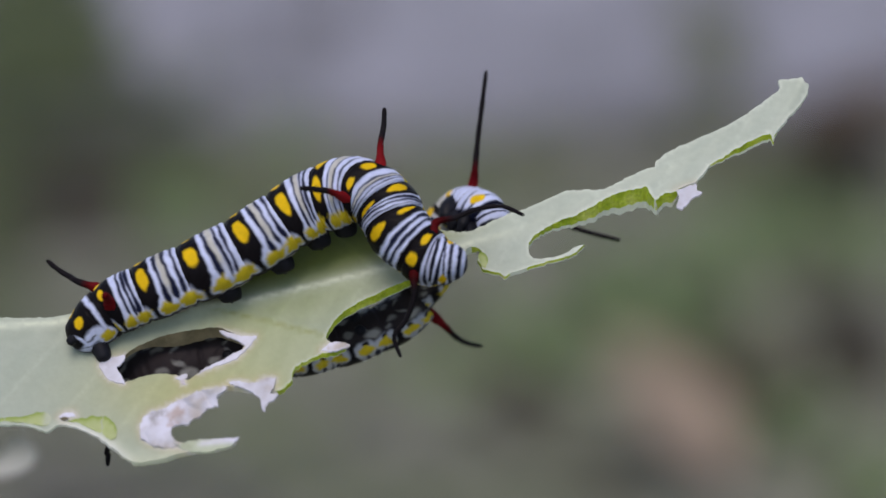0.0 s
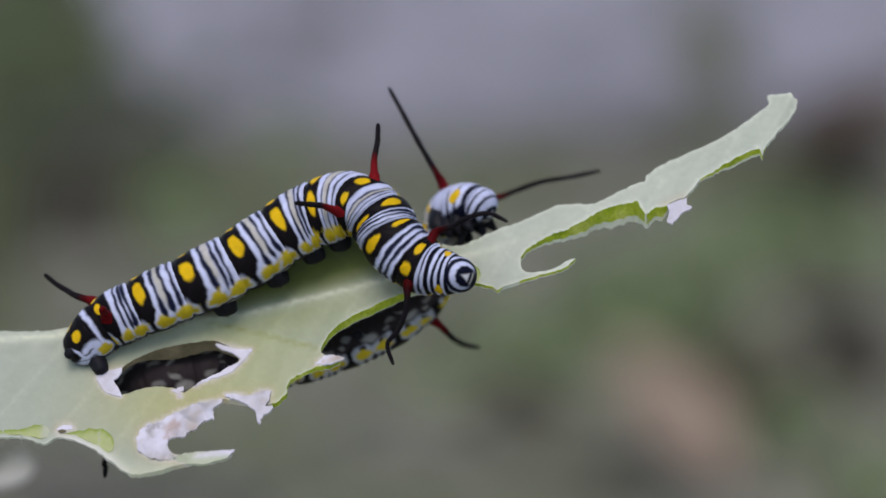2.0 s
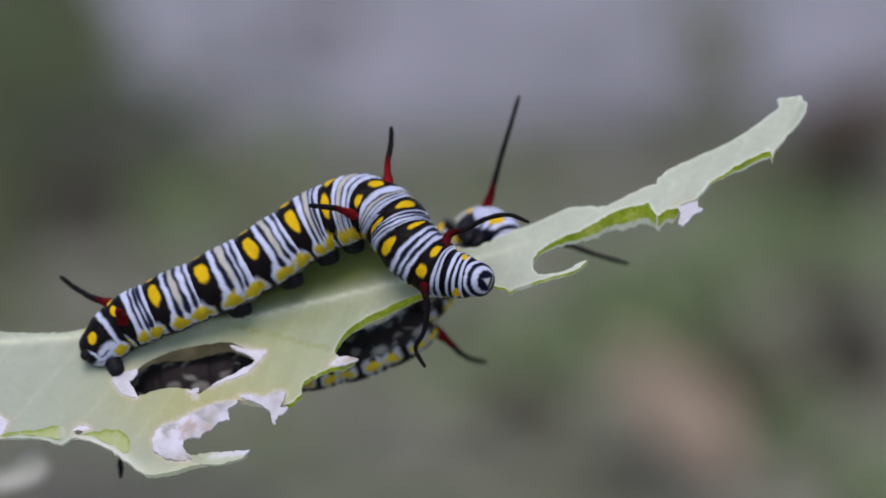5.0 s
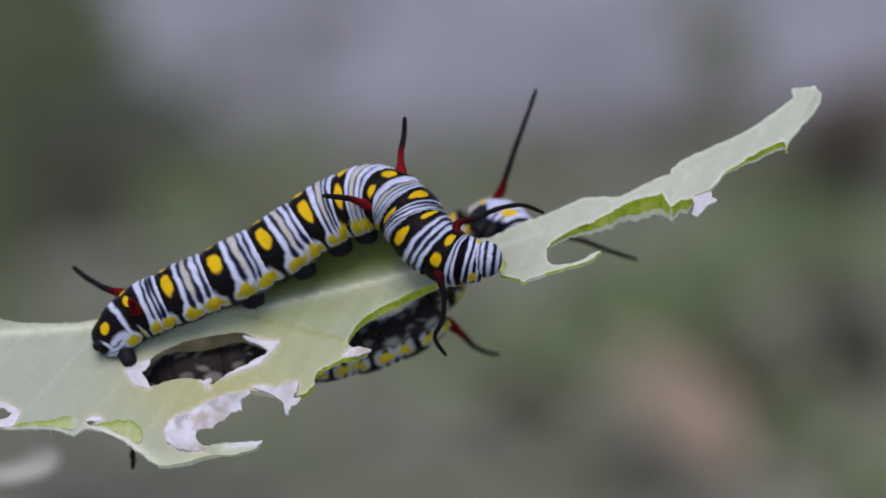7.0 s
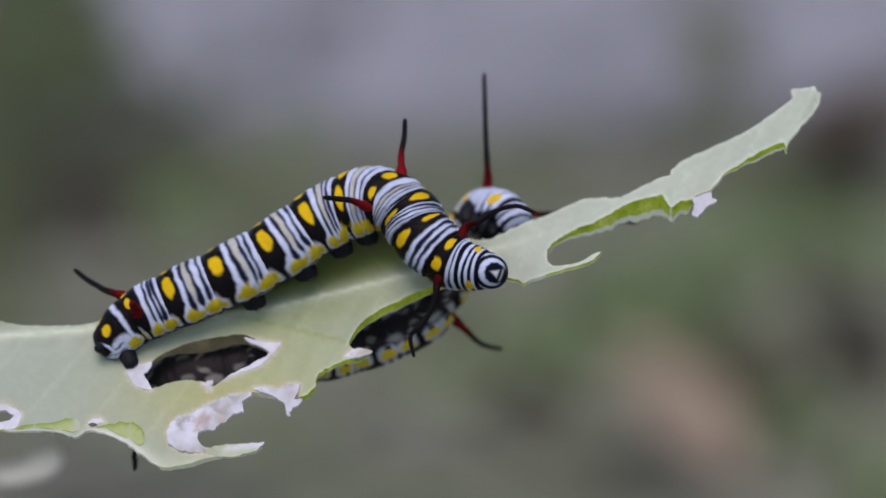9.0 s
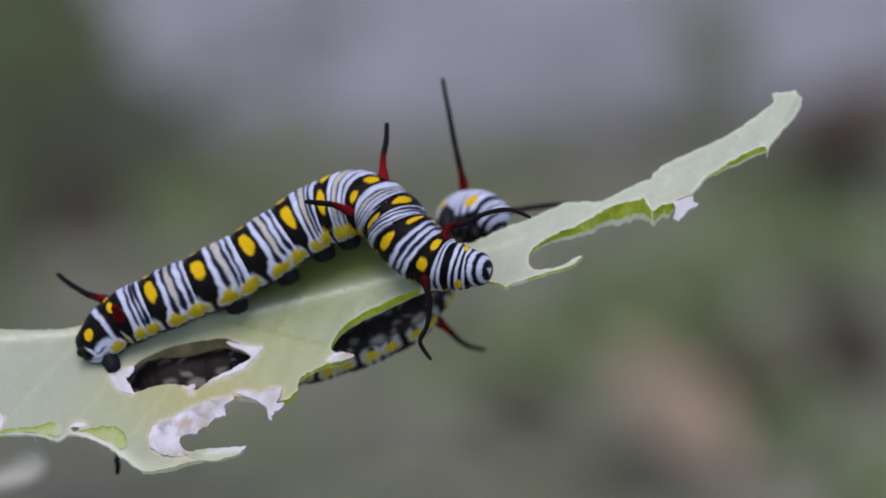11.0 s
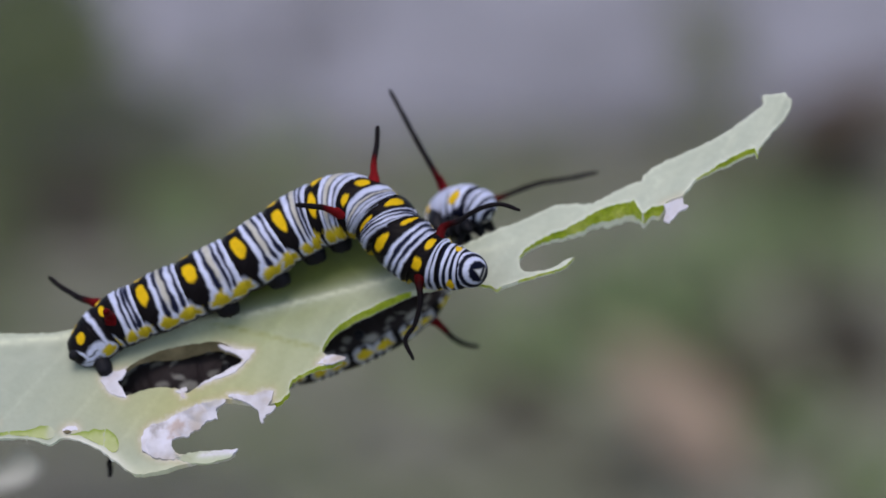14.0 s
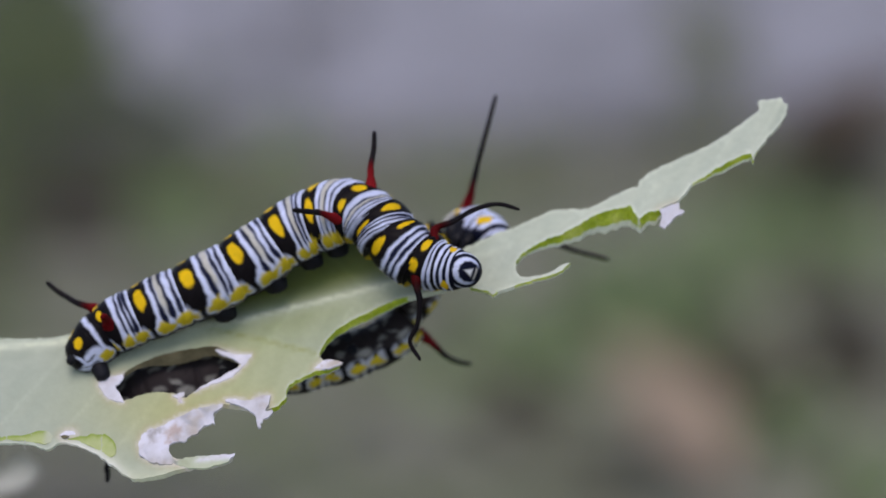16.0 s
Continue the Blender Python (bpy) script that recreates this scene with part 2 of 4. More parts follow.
class Body:
    """A larva's centre line: ring centres, the turn of its back, the radius of each ring (millimetres)."""

    def __init__(self, centres, turns, radii, skews, blot=1.0):
        self.blot = blot
        self.k = np.array(skews, float)[:, None]
        self.c, self.a, self.r = np.array(centres, float), np.array(turns, float)[:, None], np.array(radii, float)[:, None]

    def rig(self, s):
        s = np.atleast_1d(np.asarray(s, float))
        c = spline(self.c, s)
        t = unit(spline(self.c, s + 0.05) - spline(self.c, s - 0.05))
        a = np.radians(spline(self.a, s)[:, 0])
        eye = np.array((0.0, -1.0, 0.0))
        up = unit(np.cross(np.broadcast_to(eye, t.shape), t))          # across the line of the body
        d = np.cos(a)[:, None] * eye + np.sin(a)[:, None] * up
        d = unit(d - (d * t).sum(1)[:, None] * t)
        return c, t, d, np.cross(t, d), spline(self.r, s)[:, 0]

    def slant(self, s, th):
        """Where a ring that stands askew has its flank: the near side lags behind the far side in a tight bend."""
        return s - spline(self.k, np.ravel(s))[:, 0].reshape(np.shape(s)) * np.sin(np.radians(th))

    def at(self, s, th, lift=0.0):
        c, t, d, b, r = (v[0] for v in self.rig(self.slant(np.array([s], float), th)))
        n = math.cos(radians(th)) * d + math.sin(radians(th)) * b
        return c + n * (r + lift), n, t


def ring(body, i, kind, seed, parent, name, around=120, along=44):
    """One body ring as a bulging tube with a fold at each end."""
    lo, hi = i - 0.25, i + 0.75
    pad = 0.05
    u = np.linspace(-pad, 1 + pad, along)
    if kind == "tail":
        u = np.linspace(-0.95, 1 + pad, along + 24)
    shape = 1 + 0.045 * np.sin(np.pi * np.clip(u, 0, 1)) - 0.05 * np.exp(-((u - 0.0) / 0.045) ** 2) * (kind != "tail") - 0.05 * np.exp(-((u - 1.0) / 0.045) ** 2)
    shape -= 0.010 * np.cos(u * 2 * np.pi * 6) * (u > 0.4)
    if kind == "tail":
        shape *= np.sqrt(np.clip(1 - np.clip(-(u + 0.40) / 0.55, 0, 1) ** 2, 0.0, 1))
    th = np.linspace(-180, 180, around, endpoint=False)
    T = np.radians(th)
    flat = 1 - 0.10 * np.exp(-((np.abs(th) - 180) / 40) ** 2) + 0.04 * np.exp(-((np.abs(th) - 103) / 16) ** 2)
    R = shape[:, None] * flat[None, :]
    R = R * (1 + 0.006 * np.sin(T[None, :] * 9 + u[:, None] * 20 + seed) + 0.005 * np.sin(T[None, :] * 23 + u[:, None] * 31))
    S, TT = np.meshgrid(lo + (hi - lo) * u, th, indexing="ij")
    c, _, d, b, r = body.rig(body.slant(S, TT).ravel())
    a = np.radians(TT.ravel())[:, None]
    v = (c + (r[:, None] * R.reshape(-1, 1)) * (np.cos(a) * d + np.sin(a) * b)).reshape(len(u), around, 3)
    c = v.mean(1)
    U, TH = np.meshgrid(np.linspace(0, 1, along) if kind != "tail" else (u + 0.95) / 1.95, th, indexing="ij")
    if kind != "tail":
        U = np.broadcast_to(np.clip(u, 0, 1)[:, None], U.shape)
    col = skin_pattern(kind, U, TH, seed, body.blot, body.blot > 0.9 and i in (7, 8))
    col = np.concatenate([col, np.ones(col.shape[:2] + (1,))], axis=2)
    n = v.shape[0]
    verts = np.vstack([v.reshape(-1, 3), c[:1], c[-1:]]) * MM
    faces = grid_faces(n, around)
    a, z = n * around, n * around + 1
    faces += [(a, (j + 1) % around, j) for j in range(around)]
    faces += [(z, (n - 1) * around + j, (n - 1) * around + (j + 1) % around) for j in range(around)]
    col = np.vstack([col.reshape(-1, 4), np.ones((2, 4)) * 0.01])
    return mesh_object(name, verts, faces, [SKIN], parent, col)


def tube(name, points, radii, colours, material, parent, sides=14, steps=40, label="", rough=0.0):
    """A tapered, closed tube along a spline; colours: (share of the length, colour) stops."""
    s = np.linspace(0, len(points) - 1, steps)
    c = spline(points, s)
    t = unit(np.gradient(c, axis=0))
    ref = np.array((0.3, -1.0, 0.2)) if abs(t[0][1]) < 0.8 else np.array((1.0, 0.0, 0.3))
    d = unit(ref - (t @ ref)[:, None] * t)
    b = np.cross(t, d)
    f = np.r_[0, np.cumsum(np.linalg.norm(np.diff(c, axis=0), axis=1))]
    f = f / f[-1]
    r = np.interp(f, [k for k, _ in radii], [w for _, w in radii])
    th = np.linspace(0, 2 * np.pi, sides, endpoint=False)
    R = r[:, None] * (1 + rough * np.sin(th[None, :] * 3 + f[:, None] * 90) * np.cos(f[:, None] * 57 + th[None, :]))
    v = c[:, None] + R[..., None] * (np.cos(th)[None, :, None] * d[:, None] + np.sin(th)[None, :, None] * b[:, None])
    col = np.stack([np.interp(f, [k for k, _ in colours], [q[j] for _, q in colours]) for j in range(3)], axis=1)
    col = np.repeat(np.c_[col, np.ones(steps)][:, None], sides, axis=1).reshape(-1, 4)
    verts = np.vstack([v.reshape(-1, 3), c[:1] - t[:1] * r[0] * 0.5, c[-1:] + t[-1:] * r[-1] * 0.7]) * MM
    faces = grid_faces(steps, sides)
    a, z = steps * sides, steps * sides + 1
    faces += [(a, (j + 1) % sides, j) for j in range(sides)]
    faces += [(z, (steps - 1) * sides + j, (steps - 1) * sides + (j + 1) % sides) for j in range(sides)]
    col = np.vstack([col, col[:1], col[-1:]])
    return mesh_object(name, verts, faces, [material], parent, col, label=label)


def horn(body, s, th, bend, tone, parent, red=0.3, width=1.0, label="black fleshy tentacle with a red base"):
    """A fleshy tentacle: red at the root, black and thin further out. bend: points (mm) after the root."""
    root, _, _ = body.at(s, th, -0.5)
    pts = [root] + [np.array(p, float) for p in bend]
    dark = BLACK * 1.5
    return tube("tentacle", pts, [(0, 0.62 * width), (0.10, 0.54 * width), (0.24, 0.36 * width), (0.40, 0.29 * width), (0.7, 0.26 * width), (0.95, 0.22 * width), (1, 0.17 * width)],
                [(0, RED * tone), (red * 0.75, RED * 0.8 * tone), (red, RED * 0.45 * tone), (red + 0.1, dark), (1, dark)], HORN, parent, 14, 56, label, 0.10)


def leg(body, s, th, size, reach, parent, name="proleg", lean=(0, 0, 0)):
    """A stubby leg with a broad, round foot."""
    root, n, t = body.at(s, th, -0.6)
    tip = root + n * reach + np.array(lean, float)
    pts = [root, root * 0.5 + tip * 0.5 + t * 0.1, tip]
    if name == "proleg":
        radii = [(0, size), (0.5, size * 0.90), (0.78, size * 0.80), (0.90, size * 0.68), (0.96, size * 0.48), (1, size * 0.15)]
    else:
        radii = [(0, size), (0.4, size * 0.7), (0.45, size * 0.8), (1, size * 0.2)]
    return tube(name, pts, radii, [(0, NAVY), (1, BLACK)], LEG, parent, 20, 26)


def head_mesh(body, s, facing, size, parent, wide=1.0):
    """The round head capsule with ringed markings about its face."""
    c, _, d, _, _ = (v[0] for v in body.rig(s))
    f = unit(np.array(facing, float))
    up = unit(d - (d @ f) * f)
    sd = np.cross(f, up)
    rows, cols = 64, 96
    al = np.linspace(0.001, np.pi - 0.001, rows)
    ph = np.linspace(0, 2 * np.pi, cols, endpoint=False)
    A, P = np.meshgrid(al, ph, indexing="ij")
    R = size * (1 + 0.05 * np.cos(2 * P) * np.sin(A) - 0.05 * np.exp(-(P % (2 * np.pi) / 0.12) ** 2) * np.sin(A))
    v = c + R[..., None] * (np.cos(A)[..., None] * f * 0.85 + (np.sin(A) * np.cos(P))[..., None] * up + (np.sin(A) * np.sin(P))[..., None] * sd)
    deg = np.degrees(A) + wobble(A, P * 3, 2, 1.6)
    cp = np.cos(P)
    col = np.broadcast_to(NAVY * 0.6, A.shape + (3,)).copy()
    low = step01(cp + 0.70, 0.2)
    for c0, w in ((42, 10.0), (76, 8.5), (103, 6.0), (122, 6)):
        col = paint(col, step01(w * wide * (0.75 + 0.25 * cp) - np.abs(deg - c0), 2.5) * low, WHITE)
    # pale triangle low on the face
    x, y = np.sin(A) * np.sin(P), np.sin(A) * np.cos(P)
    tri = np.minimum(np.minimum(y + 0.20, (0.26 - y) * 0.5 - x), (0.26 - y) * 0.5 + x)
    tri = np.where(np.degrees(A) < 60, tri, -1)
    col = paint(col, step01(tri - 0.01, 0.06), np.array((0.8, 0.82, 0.86)))
    bar = np.minimum(0.05 - np.abs(y + 0.42), 0.30 - np.abs(x))
    col = paint(col, step01(np.where(np.degrees(A) < 60, bar, -1), 0.05), CREAM)
    col = np.concatenate([col, np.ones(A.shape + (1,))], axis=2).reshape(-1, 4)
    return mesh_object("head", v.reshape(-1, 3) * MM, grid_faces(rows, cols), [SKIN], parent, col)


def larva(body, label, last):
    root = tagged(new("caterpillar"), label, "caterpillar", "caterpillars on the leaf")
    kinds = ["", "tail", "rump", "ring", "ring", "ring", "ring", "ring", "horned", "front", "broad"] + last
    names = ["", "tail"] + ["abdomen_ring"] * 8 + ["thorax_ring"] * 3
    rings = {}
    for i in range(1, 13):
        rings[i] = ring(body, i, kinds[i], 1.3 * i, root, names[i])
    return root, rings


FRONT = Body(
    [(-31.50, -1.60, -8.95), (-30.20, -1.45, -7.42), (-28.25, -1.30, -5.82), (-25.03, -1.20, -4.33), (-20.75, -1.20, -2.49), (-16.38, -1.10, -0.20), (-12.75, -0.90, 2.24), (-9.62, -0.70, 3.89),
     (-6.97, -0.90, 4.53), (-4.67, -1.60, 3.08), (-3.51, -2.60, 1.09), (-1.08, -3.70, -1.13), (0.64, -4.50, -1.77), (2.15, -5.20, -2.10)],
    [56, 58, 61, 62, 62, 62, 60, 51, 27, 5, -1, 1, 3, 4],
    [1.62, 2.12, 2.45, 2.65, 2.8, 2.87, 2.88, 2.95, 2.74, 2.68, 2.64, 2.38, 1.92, 1.62],
    [0, 0, 0, 0, 0, 0, 0.05, 0.35, 0.42, 0.1, 0, 0, 0, 0])
front, front_ring = larva(FRONT, "black, white and yellow striped caterpillar crawling over the leaf", ["shoulder", "collar"])
front_head = head_mesh(FRONT, 13, (0.34, -0.92, -0.10), 1.66, front)
front_horn_far = horn(FRONT, 11.0, -58, [(0.20, -4.00, 1.72), (1.52, -5.00, 2.25), (2.97, -6.20, 3.07), (4.66, -7.40, 3.39), (6.18, -8.50, 2.75)], 0.4, front_ring[11], 0.24, 0.8)
front_horn_near = horn(FRONT, 11.05, 54, [(-2.25, -5.80, -3.47), (-2.29, -5.80, -4.83), (-2.93, -5.40, -6.70), (-3.87, -5.00, -8.03), (-3.33, -5.00, -9.75)], 0.3, front_ring[11], 0.16, 0.8)
horn(FRONT, 8.0, -56, [(-5.22, -1.50, 8.25), (-5.08, -1.00, 9.26), (-4.94, -0.50, 10.13), (-4.89, -0.50, 11.58)], 1.0, front_ring[8], 0.42, 0.95)
horn(FRONT, 8.0, 56, [(-9.51, -4.80, 4.27), (-10.07, -5.60, 4.35), (-10.92, -6.20, 4.44), (-11.85, -7.00, 4.52)], 1.0, front_ring[8], 0.46, 0.95)
horn(FRONT, 2.0, -52, [(-31.60, 0.00, -3.55), (-32.43, 1.00, -3.16), (-33.52, 1.60, -2.57), (-34.60, 1.80, -1.71)], 0.7, front_ring[2], 0.24, 0.95)
horn(FRONT, 2.0, 52, [(-28.60, -4.60, -4.85), (-28.55, -5.40, -4.75), (-28.60, -6.10, -4.60)], 0.62, front_ring[2], 1.4, 1.3)
for i in (4, 5, 6, 7):
    leg(FRONT, i + 0.25, 150, 1.20, 1.20, front_ring[i], lean=(0, 0.2, -0.3))
    leg(FRONT, i + 0.25, -146, 1.3, 1.4, front_ring[i], lean=(0, 0.2, -0.3))
leg(FRONT, 0.62, 122, 0.85, 1.35, front_ring[1], lean=(-0.1, 0, -0.9))
leg(FRONT, 0.30, 40, 0.50, 0.60, front_ring[1], lean=(-0.70, 0.4, -0.8))
leg(FRONT, 0.55, -128, 1.0, 1.4, front_ring[1])
for i in (10, 11, 12):
    leg(FRONT, i + 0.1, 146, 0.5, 1.3, front_ring[i], "leg", lean=(0.2, 0.6, 0.1))
    leg(FRONT, i + 0.1, -140, 0.5, 1.9, front_ring[i], "leg", lean=(0.3, 0, -0.3))

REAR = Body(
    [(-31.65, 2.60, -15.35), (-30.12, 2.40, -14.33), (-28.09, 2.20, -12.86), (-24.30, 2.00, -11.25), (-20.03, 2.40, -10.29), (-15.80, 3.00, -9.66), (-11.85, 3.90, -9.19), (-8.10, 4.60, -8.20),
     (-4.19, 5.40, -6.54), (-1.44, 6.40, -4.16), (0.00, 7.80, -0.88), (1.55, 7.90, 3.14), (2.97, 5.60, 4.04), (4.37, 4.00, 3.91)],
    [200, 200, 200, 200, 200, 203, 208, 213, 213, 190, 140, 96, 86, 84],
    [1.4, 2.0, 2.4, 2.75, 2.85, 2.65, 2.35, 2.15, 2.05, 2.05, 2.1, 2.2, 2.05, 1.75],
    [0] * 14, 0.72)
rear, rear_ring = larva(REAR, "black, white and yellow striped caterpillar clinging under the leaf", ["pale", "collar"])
rear_head = head_mesh(REAR, 13, (0.62, -0.50, -0.60), 1.7, rear, 1.4)
rear_horn_near = horn(REAR, 11.32, -24, [(1.13, 6.60, 6.52), (0.67, 6.00, 7.53), (-0.46, 6.20, 10.05), (-1.64, 6.40, 12.88), (-2.72, 6.60, 15.45)], 1.0, rear_ring[11], 0.22, 0.85)
rear_horn_far = horn(REAR, 11.2, -62, [(4.54, 7.60, 4.59), (6.25, 8.20, 4.81), (7.81, 8.60, 5.33), (10.15, 8.80, 6.01), (12.75, 9.00, 6.32), (15.61, 9.20, 6.79)], 0.9, rear_ring[11], 0.30, 0.85)
horn(REAR, 8.9, -45, [(0.72, 7.50, -6.80), (1.75, 9.00, -7.85), (2.85, 10.50, -8.45), (4.10, 11.50, -8.70)], 0.75, rear_ring[8], 0.30, 0.9)
horn(REAR, 2.1, -50, [(-29.24, 2.50, -18.13), (-29.31, 2.60, -18.90), (-29.36, 2.60, -19.76)], 1.0, rear_ring[2], 0.3, 0.95)
for i in (4, 5, 6, 7):
    leg(REAR, i + 0.25, -160, 0.6, 0.75, rear_ring[i])
    leg(REAR, i + 0.25, 156, 0.7, 0.9, rear_ring[i])
for i in (10, 11, 12):
    leg(REAR, i + 0.1, -140, 0.5 if i == 10 else 0.72, 1.4 if i == 10 else 2.1, rear_ring[i], "leg", lean=(0.4, -0.3, -0.3))
    leg(REAR, i + 0.1, 140, 0.5 if i == 10 else 0.72, 1.4 if i == 10 else 2.1, rear_ring[i], "leg", lean=(0.4, -0.3, -0.3))

for s_leg, th_leg, size_leg in ((10.75, -112, 0.6), (11.35, -118, 0.65), (11.75, -128, 0.6), (12.3, -120, 0.5), (11.2, -150, 0.8), (11.8, -155, 0.75)):
    leg(REAR, s_leg, th_leg, size_leg, 1.7, rear_ring[int(s_leg)], "leg", lean=(0.2, -0.9, -0.5))
# the crowded fore legs, drawn in under the thorax
for hip, knee, foot, size in (((0.5, 6.6, 3.6), (0.4, 5.2, 2.7), (0.8, 4.4, 1.7), 0.85), ((2.3, 5.8, 3.9), (2.2, 3.9, 2.8), (2.2, 3.3, 1.7), 0.75),
                              ((1.4, 6.2, 3.0), (1.3, 4.6, 2.3), (1.4, 4.0, 1.5), 0.85), ((3.1, 4.4, 2.9), (3.1, 3.0, 2.2), (3.4, 2.6, 1.7), 0.60)):
    tube("leg", [hip, knee, foot], [(0, size), (0.45, size), (0.8, size * 0.75), (1, size * 0.3)], [(0, BLACK * 1.6), (1, np.array((0.024, 0.014, 0.015)))], LEG, rear_ring[11], 20, 26)


# ---- the leaf ----
RIB = [(-59.20, -9.05), (-51.70, -8.55), (-39.20, -7.45), (-31.70, -6.95), (-24.20, -6.05), (-16.70, -5.10), (-9.20, -3.35), (-4.20, -2.15), (0.80, -0.70), (5.80, 0.80), (10.80, 2.80), (15.80, 4.80), (20.80, 6.80), (25.80, 9.80), (30.80, 13.55), (35.80, 17.05)]
RIB_X, RIB_Z = np.array(RIB).T
SLOPE = 0.7


def leaf_depth(x, z):
    """How far back the blade lies at x, z: it leans away from the midrib, with soft waves."""
    q = z - np.interp(x, RIB_X, RIB_Z)
    y = SLOPE * q - (0.30 + 0.25 * np.clip((-15 - x) / 15, 0, 1)) * np.clip((9 - x) / 6, 0.15, 1) * np.exp(-(q / (0.5 + 0.5 * np.clip((-15 - x) / 15, 0, 1))) ** 2) + 0.10 * np.sin(x * 0.9 + q * 0.5) + 0.05 * np.sin(x * 2.1 - q * 1.3)
    fold = 0.85 * (x - 30.6) - 0.52 * (z - 12.5)                    # past this line the tip folds back
    y = y + 0.9 * np.clip(fold, 0, 3) * np.clip((x - 28.5) / 0.5, 0, 1)
    vein = np.abs(((x + 0.9 * np.abs(q) + 100) % 6.5) - 3.25)
    return y - 0.07 * np.exp(-(vein / 0.22) ** 2) * np.exp(-np.abs(q) / 5)


def ragged(points, step, rough, seed):
    """A closed outline through the points, with a torn edge."""
    p = np.array(points, float)
    out = []
    n = len(p)
    for i in range(n):
        a, b, c, d = p[i - 1], p[i], p[(i + 1) % n], p[(i + 2) % n]
        k = max(1, int(np.linalg.norm(c - b) / step))
        for u in np.arange(k) / k:
            m = 0.5 * (c - a) * 0.6, 0.5 * (d - b) * 0.6
            h = (2 * u ** 3 - 3 * u ** 2 + 1) * b + (u ** 3 - 2 * u ** 2 + u) * m[0] + (3 * u ** 2 - 2 * u ** 3) * c + (u ** 3 - u ** 2) * m[1]
            w = noise.noise_vector((h[0] * 1.7, h[1] * 1.7, seed)) * 0.6 + noise.noise_vector((h[0] * 4.5, h[1] * 4.5, seed + 9)) * 0.45 + noise.noise_vector((h[0] * 11, h[1] * 11, seed + 4)) * 0.3
            out.append((h[0] + rough * w[0], h[1] + rough * w[1]))
    return out


def inside(pts, poly):
    x, y = pts[:, 0], pts[:, 1]
    hit = np.zeros(len(pts), bool)
    q = np.array(poly)
    for (x0, y0), (x1, y1) in zip(q, np.roll(q, -1, axis=0)):
        if y0 != y1:
            hit ^= ((y0 > y) != (y1 > y)) & (x < (x1 - x0) * (y - y0) / (y1 - y0) + x0)
    return hit


# stretches, across, where the bitten edge is fresh and shows bright green flesh
FRESH = [(-14.0, -2.0), (2.6, 5.9), (7.4, 18.4), (18.6, 20.8), (23.4, 29.2)]


def sheet(name, outline, holes, step, depth, back, colour, materials, parent=None, label="", lift=0.0):
    """A sheet with thickness, cut to an outline with holes; depth(x, z) shapes it, back(x, z) is its thickness."""
    from mathutils.geometry import delaunay_2d_cdt
    loops = [outline] + holes
    verts, edges = [], []
    for lp in loops:
        o = len(verts)
        verts += lp
        edges += [(o + i, o + (i + 1) % len(lp)) for i in range(len(lp))]
    a = np.array(outline)
    lo, hi = a.min(0), a.max(0)
    gx, gz = np.meshgrid(np.arange(lo[0], hi[0], step), np.arange(lo[1], hi[1], step), indexing="ij")
    g = np.c_[gx.ravel(), gz.ravel()] + np.random.RandomState(3).uniform(-0.25, 0.25, (gx.size, 2)) * step
    ok = inside(g, outline)
    for h in holes:
        ok &= ~inside(g, h)
    verts += [tuple(v) for v in g[ok]]
    v2, _, tri, *_ = delaunay_2d_cdt([Vector(v) for v in verts], edges, [], 0, 1e-5)
    v2 = np.array([tuple(v) for v in v2])
    tri = np.array([f for f in tri if len(f) == 3])
    mid = v2[tri].mean(1)
    ok = inside(mid, outline)
    for h in holes:
        ok &= ~inside(mid, h)
    tri = tri[ok]
    x, z = v2.T
    top = np.c_[x, depth(x, z) - lift, z]
    th = back(x, z)
    low = top + np.c_[0 * th, 0.50 * th, -0.87 * th]
    n = len(top)
    count = {}
    for f in tri:
        for i, j in ((f[0], f[1]), (f[1], f[2]), (f[2], f[0])):
            count[(i, j)] = 1
    rim = [(i, j) for (i, j) in count if (j, i) not in count]
    faces = [tuple(int(k) for k in f) for f in tri] + [tuple(int(k) + n for k in f[::-1]) for f in tri]
    slots = [0] * len(faces)
    # separate rim vertices keep the cut edge sharp
    ids = {}
    extra = []
    for i, j in rim:
        for k in (i, j):
            if k not in ids:
                ids[k] = 2 * n + len(extra)
                f = 0.70 if v2[k][0] > 4 or v2[k][0] < -26 else 0.90
                extra += [top[k], top[k] * (1 - f) + low[k] * f, low[k]]
    for i, j in rim:
        a, b = int(ids[i]), int(ids[j])
        faces += [(b, a, a + 1, b + 1), (b + 1, a + 1, a + 2, b + 2)]
    box = [(np.min(h, axis=0) - 0.1, np.max(h, axis=0) + 0.1) for h in holes]
    for i, j in rim:
        p = v2[i]
        dry = len(materials) > 2 and any((p > lo2).all() and (p < hi2).all() for lo2, hi2 in box)
        fresh = any(lo3 < p[0] < hi3 for lo3, hi3 in FRESH)
        slots += [2 if dry else 1 if fresh or len(materials) < 3 else 0, 2 if dry else 0]
    v = np.vstack([top, low, np.array(extra)])
    col = np.c_[colour(x, z), np.ones(n)]
    col = np.vstack([col, col] + [np.minimum(col[[k, k, k]] * 1.25, 1) for k in ids])
    return mesh_object(name, v * MM, faces, materials, parent, col, slots, label=label)


